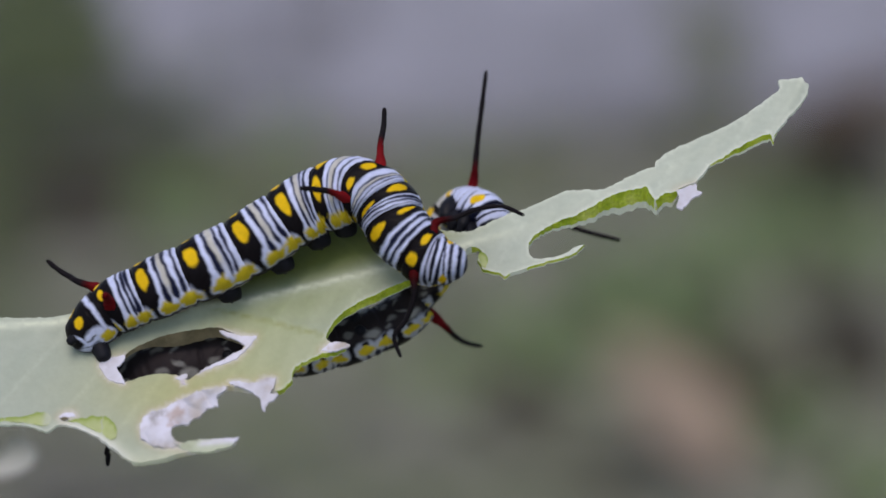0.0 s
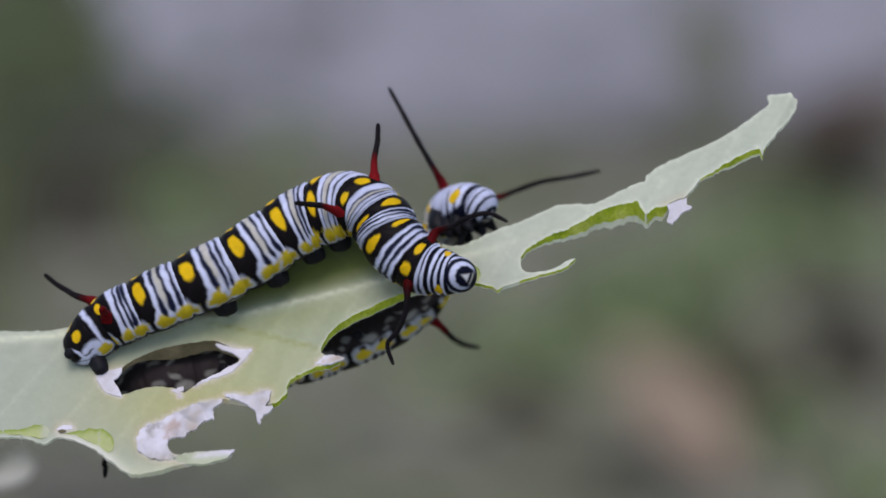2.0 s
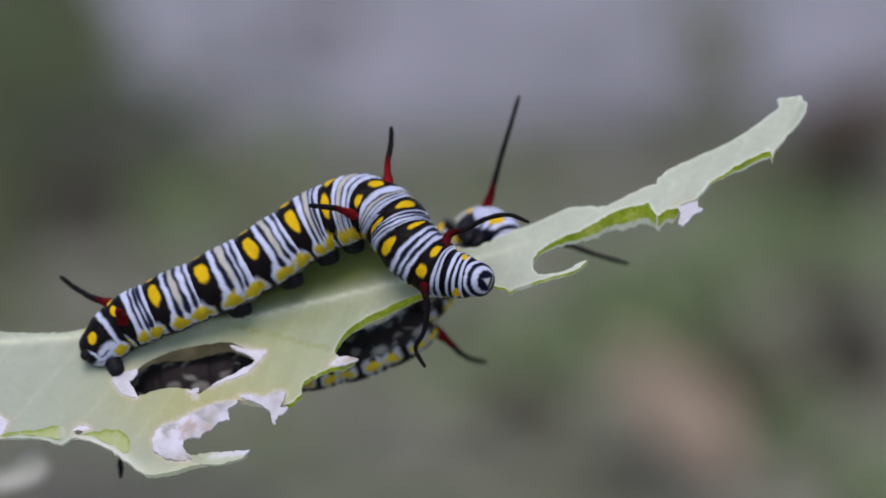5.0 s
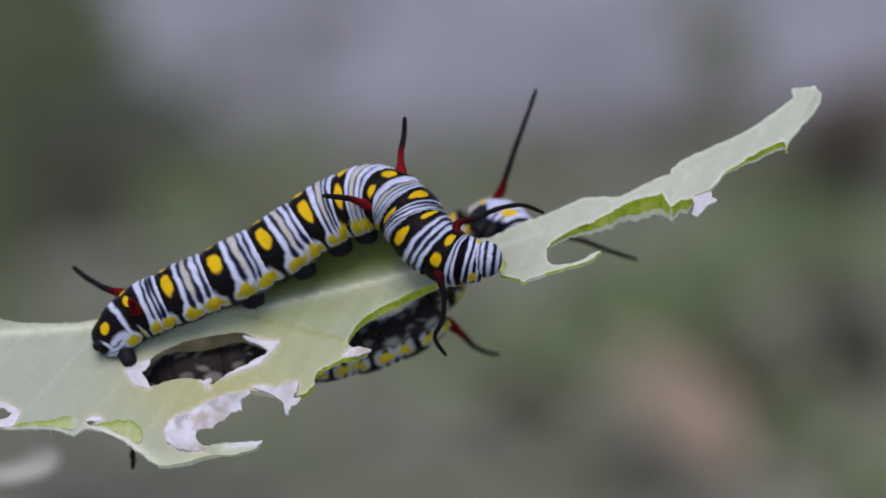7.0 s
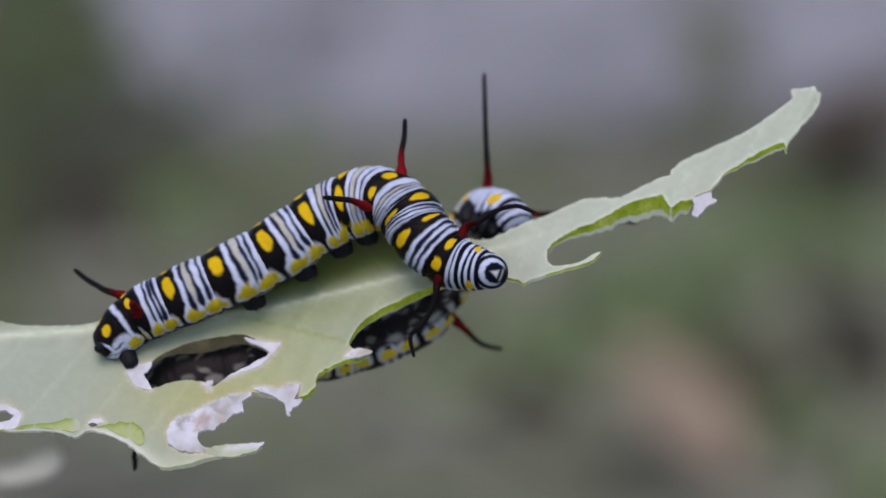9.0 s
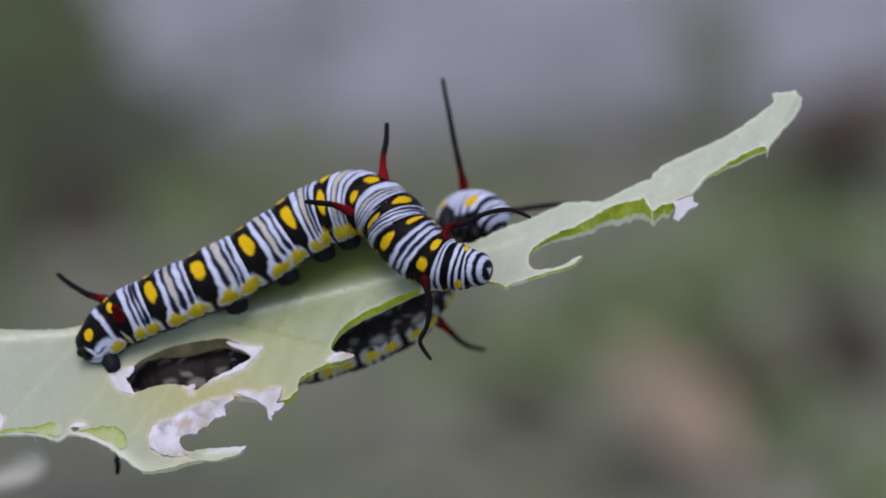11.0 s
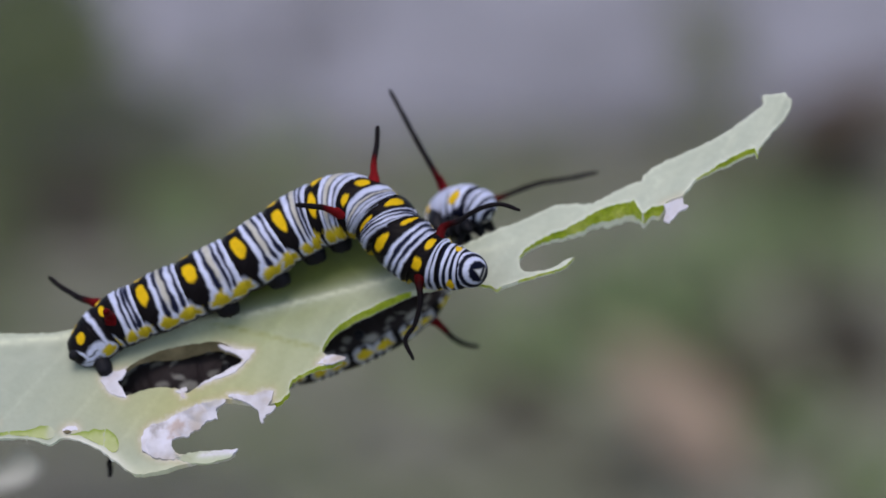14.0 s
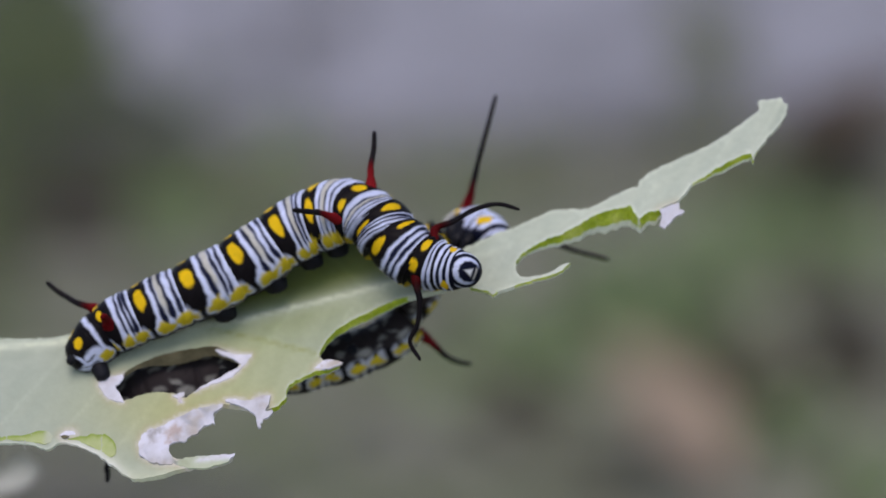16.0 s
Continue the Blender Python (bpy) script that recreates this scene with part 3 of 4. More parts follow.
UPPER = [(-59.32, -8.37), (-52.08, -5.99), (-44.46, -5.83), (-41.89, -6.13), (-39.29, -6.62), (-36.26, -6.71), (-32.26, -6.36), (-24.40, -3.23), (-16.96, 0.46), (-11.39, 2.29), (-7.32, 2.90), (-3.24, 2.33),
         (-0.20, 1.06), (2.31, 0.85), (4.32, 1.66), (5.82, 2.31), (8.84, 3.46), (10.85, 4.42), (12.83, 4.56), (13.92, 4.51), (15.82, 5.31), (17.33, 6.11), (18.69, 6.61), (18.91, 7.07),
         (20.38, 8.08), (22.87, 9.18), (25.36, 10.32), (27.94, 12.00), (28.94, 12.80), (29.73, 13.45), (29.65, 14.12), (30.69, 14.30), (31.57, 14.32), (31.90, 13.89)]
LOWER = [(32.18, 13.78), (31.97, 12.92), (31.49, 12.16), (30.98, 11.56), (30.47, 11.06), (29.96, 10.46), (29.39, 9.76), (28.93, 9.27), (28.79, 8.71), (28.52, 9.37), (27.51, 9.04), (26.60, 8.60), (25.52, 7.96),
         (24.78, 7.47), (24.05, 7.08), (23.35, 6.58), (22.73, 5.78), (22.21, 5.28), (21.61, 4.93), (20.79, 4.69), (20.48, 4.34), (19.80, 4.20), (19.11, 4.00), (18.75, 3.55), (18.43, 3.90), (18.18, 4.56),
         (17.90, 4.81), (17.31, 4.66), (16.18, 4.42), (14.95, 4.07), (13.69, 3.32), (12.69, 2.83), (11.79, 2.23), (10.71, 1.98), (9.72, 1.49), (8.72, 0.89), (8.02, 0.35), (7.61, -0.44), (7.69, -1.04),
         (8.08, -1.43), (8.76, -1.48), (9.89, -1.28), (10.87, -0.98), (11.61, -0.54), (12.44, -0.25), (11.79, -0.84), (10.71, -1.33), (9.39, -1.72), (8.16, -2.02), (6.93, -2.46), (5.95, -2.85), (5.46, -3.05), (5.17, -2.76),
         (4.17, -2.53), (3.58, -2.23), (3.28, -1.54), (3.64, -0.95), (3.10, -0.45), (2.30, -0.60), (1.89, -1.64), (1.09, -2.44), (-2.44, -3.28), (-4.67, -4.13), (-7.15, -5.31), (-8.96, -6.64), (-9.87, -8.14), (-9.40, -8.70), (-8.06, -8.80)]
FRONT_EDGE = [(-8.99, -9.33), (-10.21, -9.72), (-11.51, -10.29), (-12.38, -10.77), (-12.66, -11.25), (-12.64, -11.81), (-13.40, -12.57), (-14.11, -12.80), (-16.07, -12.80), (-17.82, -12.43), (-18.59, -12.67), (-19.69, -13.99), (-21.36, -14.79), (-22.84, -15.36), (-22.88, -16.19), (-22.04, -17.01),
              (-19.03, -16.86), (-17.19, -16.66), (-17.94, -17.26), (-20.20, -17.60), (-22.36, -17.97), (-24.12, -18.49), (-25.81, -18.63), (-27.13, -17.96), (-28.02, -17.32), (-29.33, -16.50), (-30.76, -15.92),
              (-32.20, -15.62), (-32.72, -15.70), (-33.25, -16.12), (-33.75, -16.16), (-34.60, -15.92), (-35.62, -15.72), (-38.05, -15.66), (-43.20, -15.85), (-50.57, -16.05), (-57.95, -16.20)]
HOLE = [(-28.56, -11.20), (-27.79, -10.24), (-26.23, -9.12), (-24.05, -8.20), (-21.82, -7.75), (-19.18, -7.50), (-17.03, -8.52), (-17.09, -9.34), (-18.19, -10.06), (-19.40, -10.64), (-20.46, -11.16), (-21.71, -11.84),
        (-22.92, -11.46), (-24.51, -11.42), (-25.88, -11.76), (-27.24, -12.10)]
SMALL_HOLE = [(-41.86, -14.41), (-41.05, -13.75), (-39.86, -13.70), (-38.84, -14.35), (-39.05, -15.05), (-40.57, -15.15)]


# papery dried patches along the bites: outline, seed, crumple
CRUSTS = [
    ([(-29.46, -10.58), (-28.60, -10.14), (-27.23, -9.80), (-27.47, -10.52), (-27.89, -10.91), (-27.49, -11.48), (-27.13, -12.24), (-28.45, -11.91), (-29.11, -11.20)], 11, 0.25),
    ([(-19.16, -7.70), (-18.46, -7.85), (-17.20, -8.18), (-15.91, -8.22), (-16.33, -8.90), (-16.89, -9.48), (-17.65, -10.15), (-18.41, -10.43), (-19.76, -10.91), (-20.82, -11.39), (-19.87, -10.72), (-18.57, -10.14), (-17.63, -9.57), (-16.76, -9.10), (-17.68, -8.47), (-18.69, -8.14)], 12, 0.25),
    ([(-25.47, -15.80), (-25.28, -15.06), (-24.67, -14.59), (-23.48, -14.26), (-22.56, -13.66), (-21.36, -13.19), (-20.39, -12.80), (-18.94, -12.46), (-18.20, -12.46), (-18.67, -12.84), (-19.04, -13.31), (-18.80, -14.05), (-19.34, -14.11), (-20.06, -14.39), (-20.43, -14.86), (-21.22, -15.37), (-21.93, -15.60), (-22.70, -15.70), (-22.81, -16.25), (-22.52, -16.80), (-22.02, -17.21), (-23.25, -17.44), (-24.50, -17.13), (-25.26, -16.63)], 13, 1.2),
    ([(-18.08, -12.04), (-17.10, -11.94), (-16.12, -12.17), (-14.91, -11.74), (-14.12, -11.64), (-14.19, -12.30), (-14.46, -12.96), (-13.88, -12.91), (-14.01, -13.33), (-14.48, -13.61), (-14.76, -14.08), (-15.03, -14.54), (-15.25, -13.85), (-15.52, -13.29), (-16.08, -12.88), (-16.74, -12.50), (-17.57, -12.32)], 14, 0.7),
    ([(-22.31, -17.34), (-20.98, -16.87), (-18.55, -16.67), (-17.05, -16.52), (-17.65, -17.21), (-19.46, -17.73), (-21.16, -17.69)], 15, 0.3),
    ([(20.53, 4.39), (21.22, 4.69), (22.10, 4.98), (22.25, 4.43), (22.67, 4.23), (21.88, 3.84), (21.27, 3.14), (20.82, 2.75), (20.45, 3.00), (20.64, 3.74)], 16, 0.3),
    ([(-22.72, -11.72), (-22.35, -11.50), (-21.75, -11.36), (-21.66, -11.66), (-21.98, -11.86), (-21.86, -12.26), (-22.10, -12.28), (-22.32, -11.92)], 17, 0.35),
    ([(-42.15, -14.41), (-41.17, -13.56), (-39.79, -13.46), (-38.40, -14.30), (-38.76, -15.43), (-40.72, -15.53), (-41.09, -15.02), (-39.57, -14.87), (-39.08, -14.40), (-39.78, -13.98), (-40.91, -14.03), (-41.64, -14.55)], 18, 0.25),
    ([(-10.22, -9.38), (-9.59, -8.86), (-8.81, -8.62), (-7.72, -8.89), (-8.40, -9.23), (-9.14, -9.43)], 21, 0.2),
    ([(-32.52, -15.00), (-32.06, -14.67), (-31.30, -14.63), (-31.13, -14.91), (-31.70, -15.05), (-32.22, -15.14)], 22, 0.1),
]


def near_outline(pts, poly):
    """Distance from each point to a closed outline; 0 inside."""
    best = np.full(len(pts), 1e9)
    q = np.array(poly, float)
    for a, b in zip(q, np.roll(q, -1, axis=0)):
        ab = b - a
        u = np.clip(((pts - a) @ ab) / max(ab @ ab, 1e-9), 0, 1)
        best = np.minimum(best, np.linalg.norm(pts - a - u[:, None] * ab, axis=1))
    best[inside(pts, poly)] = 0
    return best


def rim_distance(pts, poly):
    """How far points lie from the nearest edge of an outline."""
    best = np.full(len(pts), 1e9)
    for a, b in zip(np.array(poly), np.roll(np.array(poly), -1, axis=0)):
        f = np.clip(((pts - a) @ (b - a)) / max((b - a) @ (b - a), 1e-9), 0, 1)
        best = np.minimum(best, np.hypot(*(pts - a - f[:, None] * (b - a)).T))
    return best


VEIN_X, VEIN_Z = np.array([(-22.76, -4.96), (-19.42, -5.94), (-15.61, -6.81), (-12.07, -7.67), (-8.07, -8.42)]).T


def leaf_colour(x, z):
    q = z - np.interp(x, RIB_X, RIB_Z)
    grey = np.array((0.352, 0.396, 0.332))
    lime = np.array((0.385, 0.385, 0.145))
    fresh = np.array((0.27, 0.315, 0.135))
    pale = np.array((0.445, 0.49, 0.41))
    k = np.clip((x + 2) / 8, 0, 1)[:, None]                      # bleached towards the tip
    col = grey * (1 - k) + pale * k
    blot = np.exp(-(((x + 20.5) / 9.5) ** 2 + ((z + 13.0) / 3.8) ** 2))[:, None]  # yellowing round the holes
    col = col * (1 - 0.8 * blot) + lime * 0.8 * blot
    mid = (np.exp(-((x + 13) / 9.5) ** 2) * np.clip(1 + q / 7, 0, 1))[:, None] * 0.88
    col = col * (1 - mid) + fresh * mid
    rib = (0.62 * np.exp(-(q / 0.20) ** 2) + 0.34 * np.exp(-(q / (0.8 + 0.3 * (x < -20))) ** 2))[:, None] * np.clip((8 - x) / 6, 0.12, 1)[:, None]
    col = col * (1 - rib) + np.array((0.62, 0.66, 0.52)) * rib
    # dark olive above the midrib: the upper larva's shadow painted into the blade
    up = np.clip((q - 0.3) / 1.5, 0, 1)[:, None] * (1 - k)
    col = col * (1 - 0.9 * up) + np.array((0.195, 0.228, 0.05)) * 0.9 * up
    vein = np.abs(((x + 0.9 * np.abs(q) + 100) % 6.5) - 3.25)
    col = col * (1 + 0.10 * np.exp(-(vein / 0.2) ** 2))[:, None]
    pts = np.c_[x, z]
    below = np.clip((np.interp(x, VEIN_X, VEIN_Z) - z) / 0.8 + 0.5, 0, 1) * np.clip((x + 22) / 5, 0, 1) * np.clip((-7 - x) / 3, 0, 1)
    col = col * (1 - 0.38 * below[:, None]) + np.array((0.38, 0.41, 0.20)) * 0.38 * below[:, None]
    line = (np.exp(-((z - np.interp(x, VEIN_X, VEIN_Z)) / 0.16) ** 2) * np.clip((x + 21) / 3, 0, 1) * np.clip((-9 - x) / 2, 0, 1) * 0.75)[:, None]
    col = col * (1 - line) + np.array((0.26, 0.29, 0.10)) * line
    edge = np.exp(-(rim_distance(pts, UPPER + LOWER + FRONT_EDGE) / 0.14) ** 2)[:, None] * np.clip(0.4 + x / 40, 0.4, 0.75)[:, None]
    col = col * (1 - edge) + np.array((0.64, 0.68, 0.58)) * edge
    curl = (np.exp(-(rim_distance(pts, FRONT_EDGE) / 0.75) ** 2) * np.clip((x + 29.5) / 1.5, 0, 1) * np.clip((-19 - x) / 2, 0, 1) * np.clip((-15.2 - z) / 0.8, 0, 1) * 0.75)[:, None]
    col = col * (1 - curl) + np.array((0.49, 0.52, 0.38)) * curl
    skin = (np.exp(-(rim_distance(pts, FRONT_EDGE) / 0.42) ** 2) * np.clip((x + 32.6) / 0.5, 0, 1) * np.clip((-25.5 - x) / 2, 0, 1) * np.clip((-15.0 - z) / 0.5, 0, 1) * 0.9)[:, None]
    col = col * (1 - skin) + np.array((0.64, 0.65, 0.60)) * skin
    grain = np.array([0.5 + 0.5 * noise.noise((a * 1.6, b * 1.6, 3)) for a, b in pts])
    for poly, _, _ in CRUSTS:
        d = near_outline(pts, poly)
        tan = np.exp(-(d / 0.45) ** 2)[:, None] * 0.40
        col = col * (1 - tan) + np.array((0.48, 0.37, 0.21)) * tan
        dry = (np.exp(-(d / (0.06 + 0.22 * grain)) ** 2))[:, None] * 0.7
        col = col * (1 - dry) + np.array((0.62, 0.60, 0.60)) * dry
    return np.clip(col, 0, 0.9)


BACK_X = (3, 7.4, 8.5, 10, 13, 16.3, 18, 18.4, 18.9, 20.2, 20.8, 23.4, 25, 26.5, 28.4, 29, 32)
BACK_T = (0.40, 0.45, 0.55, 0.80, 1.50, 2.20, 2.00, 1.40, 1.50, 1.40, 0.35, 0.25, 0.50, 0.85, 0.80, 0.25, 0.22)


def blade_back(x, z):
    """Thickness of the blade: fleshy along the midrib and the fresh bites, thin towards the tip and the dried edge."""
    q = z - np.interp(x, RIB_X, RIB_Z)
    right = np.where((x < 13) & (z < -0.2), 0.34, np.interp(x, BACK_X, BACK_T) * (1 + 0.10 * np.sin(x * 4.1) * np.sin(x * 1.7)))
    left = 0.40 + 0.06 * np.sin(x * 1.3) + 0.30 * np.exp(-(q / 1.7) ** 2) + 0.45 * np.exp(-((x + 6) / 3.5) ** 2)
    left = left + 0.9 * np.exp(-((x + 22) / 4.5) ** 2) * np.exp(-((z + 7.9) / 1.0) ** 2) - 0.24 * (x < -26) * (q < -5)
    return np.where(x > 3.2, right, left)


leaf = tagged(new("leaf"), "pale green chewed leaf with holes and ragged dried edges", "leaf")
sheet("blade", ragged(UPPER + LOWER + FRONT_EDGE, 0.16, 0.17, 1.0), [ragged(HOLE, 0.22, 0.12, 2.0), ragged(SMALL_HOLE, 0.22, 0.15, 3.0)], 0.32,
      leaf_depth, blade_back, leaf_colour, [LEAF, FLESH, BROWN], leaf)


# browned hollows in the dried tissue: centre, half width and height, tint
STAINS = [(-8.66, -8.86, 0.95, 0.40, (0.80, 0.72, 0.60)), (-24.21, -14.87, 1.09, 0.54, (0.56, 0.54, 0.5)), (-22.48, -14.78, 0.74, 0.69, (0.76, 0.62, 0.52)), (-21.79, -13.38, 0.79, 0.30, (0.78, 0.76, 0.74)), (-21.40, -11.77, 0.69, 0.40, (0.84, 0.66, 0.56)), (-19.13, -12.60, 0.69, 0.30, (0.82, 0.8, 0.72)), (-25.82, -15.07, 0.25, 0.69, (0.92, 0.8, 0.7))]


def dried_colour(x, z):
    col = np.ones((len(x), 3))
    fray = np.array([noise.noise((a * 1.3, b * 1.3, 4)) + 0.6 * noise.noise((a * 4, b * 4, 9)) for a, b in zip(x, z)])
    for cx, cz, rx, rz, tint in STAINS:
        r = np.hypot((x - cx) / rx, (z - cz - 0.3 * (x - cx)) / rz) + 0.9 * fray
        col = paint(col, np.clip((1.2 - r) / 0.7, 0, 1), np.array(tint))
    # the torn strip below the great bite is still green, with a dry ridge along it
    low = np.clip((-16.55 - z - 0.08 * (x + 20)) / 0.3, 0, 1) * np.clip((x + 22.6) / 0.8, 0, 1)
    ridge = np.exp(-((z + 17.0 - 0.10 * (x + 19)) / 0.20) ** 2) * np.clip((x + 20.8) / 0.8, 0, 1)
    return paint(col, low * (1 - 0.8 * ridge), np.array((0.66, 0.74, 0.46)))


def crust(points, seed, crumple):
    """A papery dried patch along a bitten edge."""
    def depth(x, z):
        f = [noise.noise((a * 0.45, b * 0.45, seed)) + 0.08 * noise.noise((a * 2, b * 2, seed + 5)) for a, b in zip(x, z)]
        return leaf_depth(x, z) - crumple * np.abs(np.array(f)) - 0.01
    sheet("dried_edge", ragged(points, 0.12, 0.14 if crumple < 0.3 else 0.22, seed), [], 0.2, depth, lambda x, z: 0.14 + 0 * x, dried_colour,
          [PAPER, PAPER], leaf, "white papery dried leaf tissue", 0.03)


for spec in CRUSTS:
    crust(*spec)


def bitten_lip(upper, lower, fade):
    """A fresh bite that left the lower skin standing: a crescent of green flesh inside the rim, paler downwards."""
    top = np.array(upper, float)
    pts = upper + lower[::-1]

    def colour(x, z):
        d = z - np.interp(x, top[:, 0], top[:, 1])
        g = np.array([0.5 + 0.5 * noise.noise((a * 2.2, b * 2.2, 7)) for a, b in zip(x, z)])
        k = np.clip(np.exp(d / 0.22) * 1.2 + 0.5 * (g - 0.5), 0, 1)[:, None]
        col = np.array((0.40, 0.45, 0.20)) * (1 - k) + np.array((0.19, 0.28, 0.012)) * k
        f = np.clip((x - fade) / 0.5 + 0.5, 0, 1)[:, None] * (fade < 0)          # greyer where the bite runs out
        return col * (1 - f) + np.array((0.42, 0.45, 0.33)) * f
    sheet("bitten_lip", ragged(pts, 0.14, 0.10, 31), [], 0.2, lambda x, z: leaf_depth(x, z) + 0.05 * np.sin(x * 3.0), lambda x, z: 0.03 + 0 * x, colour,
          [LEAF, FLESH], leaf, "bright green flesh of a fresh bite", 0.05)


bitten_lip([(-50.24, -16.00), (-43.39, -15.84), (-39.47, -15.49), (-38.03, -15.20), (-36.61, -15.02), (-35.63, -15.02), (-35.06, -14.83), (-34.39, -14.64), (-33.60, -14.68), (-33.16, -15.05)],
           [(-50.21, -16.19), (-43.37, -16.03), (-39.45, -15.62), (-37.54, -15.39), (-36.07, -15.44), (-34.60, -15.62), (-33.79, -15.75), (-33.21, -15.56)], -33.84)
bitten_lip([(-31.77, -15.33), (-31.19, -15.23), (-30.67, -15.09), (-30.12, -15.13), (-29.71, -14.86), (-29.17, -15.00), (-28.69, -14.90), (-28.23, -15.13), (-27.70, -15.54), (-27.41, -16.10)],
           [(-31.47, -15.37), (-30.67, -15.55), (-29.66, -15.97), (-28.65, -16.43), (-27.88, -16.84), (-27.51, -16.65)], 0)
bitten_lip([(3.32, -0.99), (3.67, -0.94), (4.01, -1.19), (4.15, -1.73)],
           [(3.36, -1.58), (3.56, -2.07), (3.90, -2.32)], 0)
sheet("browned_mark", ragged([(-32.40, -15.08), (-32.04, -14.97), (-31.68, -15.08), (-32.02, -15.25)], 0.06, 0.05, 5), [], 0.1, leaf_depth, lambda x, z: 0.05 + 0 * x,
             lambda x, z: np.ones((len(x), 3)) * 0.1, [BROWN, BROWN], leaf, "small brown speck", 0.2)


def fibre(points):
    """A thread of torn leaf tissue."""
    c = np.array((0.5, 0.55, 0.42))
    tube("fibre", points, [(0, 0.035), (1, 0.015)], [(0, c), (1, c)], PALE, leaf, 6, 14)


fibre([(29.31, 2.20, 9.33), (29.40, 2.10, 9.03), (29.24, 2.00, 8.72)])
fibre([(18.69, -1.40, 3.43), (18.83, -1.60, 2.78), (18.98, -1.60, 1.94)])
fibre([(5.54, -2.60, -2.82), (5.39, -2.60, -3.17), (5.49, -2.60, -3.41)])
fibre([(26.35, 1.40, 7.89), (26.14, 1.30, 7.59), (26.19, 1.30, 7.29)])
fibre([(-35.53, -5.90, -15.42), (-35.56, -6.00, -15.95), (-35.41, -6.00, -16.34)])

# ---- background ----
def ground_material():
    m = Mat("ground_soil", 0.95, 0.2)
    c = m.node("ShaderNodeNewGeometry")
    v = c.outputs["Position"]
    base = m.ramp(m.noise(7, 6, 0.6, v), [(0.36, (0.130, 0.134, 0.098, 1)), (0.5, (0.166, 0.170, 0.126, 1)), (0.64, (0.22, 0.218, 0.176, 1))])
    green = m.ramp(m.noise(4.0, 4, 0.5, v), [(0.49, (0, 0, 0, 1)), (0.66, (1, 1, 1, 1))])
    mot = m.ramp(m.noise(15, 3, 0.5, v), [(0.36, (0.70, 0.70, 0.71, 1)), (0.64, (1.24, 1.22, 1.22, 1))])
    tuft = m.ramp(m.noise(30, 2, 0.5, v), [(0.40, (0.60, 0.66, 0.52, 1)), (0.5, (1.0, 1.0, 1.0, 1)), (0.60, (1.42, 1.36, 1.46, 1))])
    m.colour(m.mix(1.0, m.mix(1.0, m.mix(green, base, (0.135, 0.158, 0.088, 1)), mot, "MULTIPLY"), tuft, "MULTIPLY"))
    m.bump(m.noise(90, 5, 0.6, v), 0.01, 0.6)
    return m.m


def paving_material():
    m = Mat("weathered_concrete", 0.85, 0.3)
    c = m.node("ShaderNodeNewGeometry")
    v = c.outputs["Position"]
    a = m.ramp(m.noise(4.0, 4, 0.5, v), [(0.37, (0.208, 0.206, 0.222, 1)), (0.63, (0.362, 0.359, 0.410, 1))])
    g = m.ramp(m.noise(60, 4, 0.6, v), [(0.3, (0.8, 0.8, 0.8, 1)), (0.7, (1.1, 1.1, 1.1, 1))])
    p = m.ramp(m.noise(11, 3, 0.5, v), [(0.38, (0.86, 0.86, 0.85, 1)), (0.62, (1.12, 1.11, 1.12, 1))])
    m.colour(m.mix(1.0, m.mix(1.0, a, g, "MULTIPLY"), p, "MULTIPLY"))
    m.bump(m.noise(140, 4, 0.6, v), 0.004, 0.5)
    return m.m


def grass_material(name, a, b):
    m = Mat(name, 0.6, 0.3)
    g = m.node("ShaderNodeNewGeometry")
    m.colour(m.ramp(g.outputs["Random Per Island"], [(0.0, a), (1.0, b)]))
    return m.m


def slab(name, x0, x1, y0, y1, z0, z1, material, label, category):
    """A ground slab with chamfered top edges."""
    bm = bmesh.new()
    bmesh.ops.create_cube(bm, size=1, matrix=Matrix.LocRotScale(((x0 + x1) / 2, (y0 + y1) / 2, (z0 + z1) / 2), None, (x1 - x0, y1 - y0, z1 - z0)))
    bmesh.ops.bevel(bm, geom=[e for e in bm.edges if all(v.co.z > (z0 + z1) / 2 for v in e.verts)], offset=0.008, segments=2, affect="EDGES")
    me = bpy.data.meshes.new(name)
    bm.to_mesh(me)
    bm.free()
    me.materials.append(material)
    return tagged(new(name, me), label, category, "", "structure")


def ground_sheet():
    n = 80
    k = np.linspace(-1, 1, n)
    w = np.sign(k) * np.abs(k) ** 4 * 80
    X, Y = np.meshgrid(w, w + 2.0, indexing="ij")
    Z = np.array([0.012 * noise.noise((x * 3, y * 3, 1)) if abs(x) < 4 else 0.0 for x, y in zip(X.ravel(), Y.ravel())])
    ob = mesh_object("ground", np.c_[X.ravel(), Y.ravel(), Z], grid_faces(n, n, False), [ground_material()])
    return tagged(ob, "dry grey-brown soil with thin green growth", "ground", "", "structure")


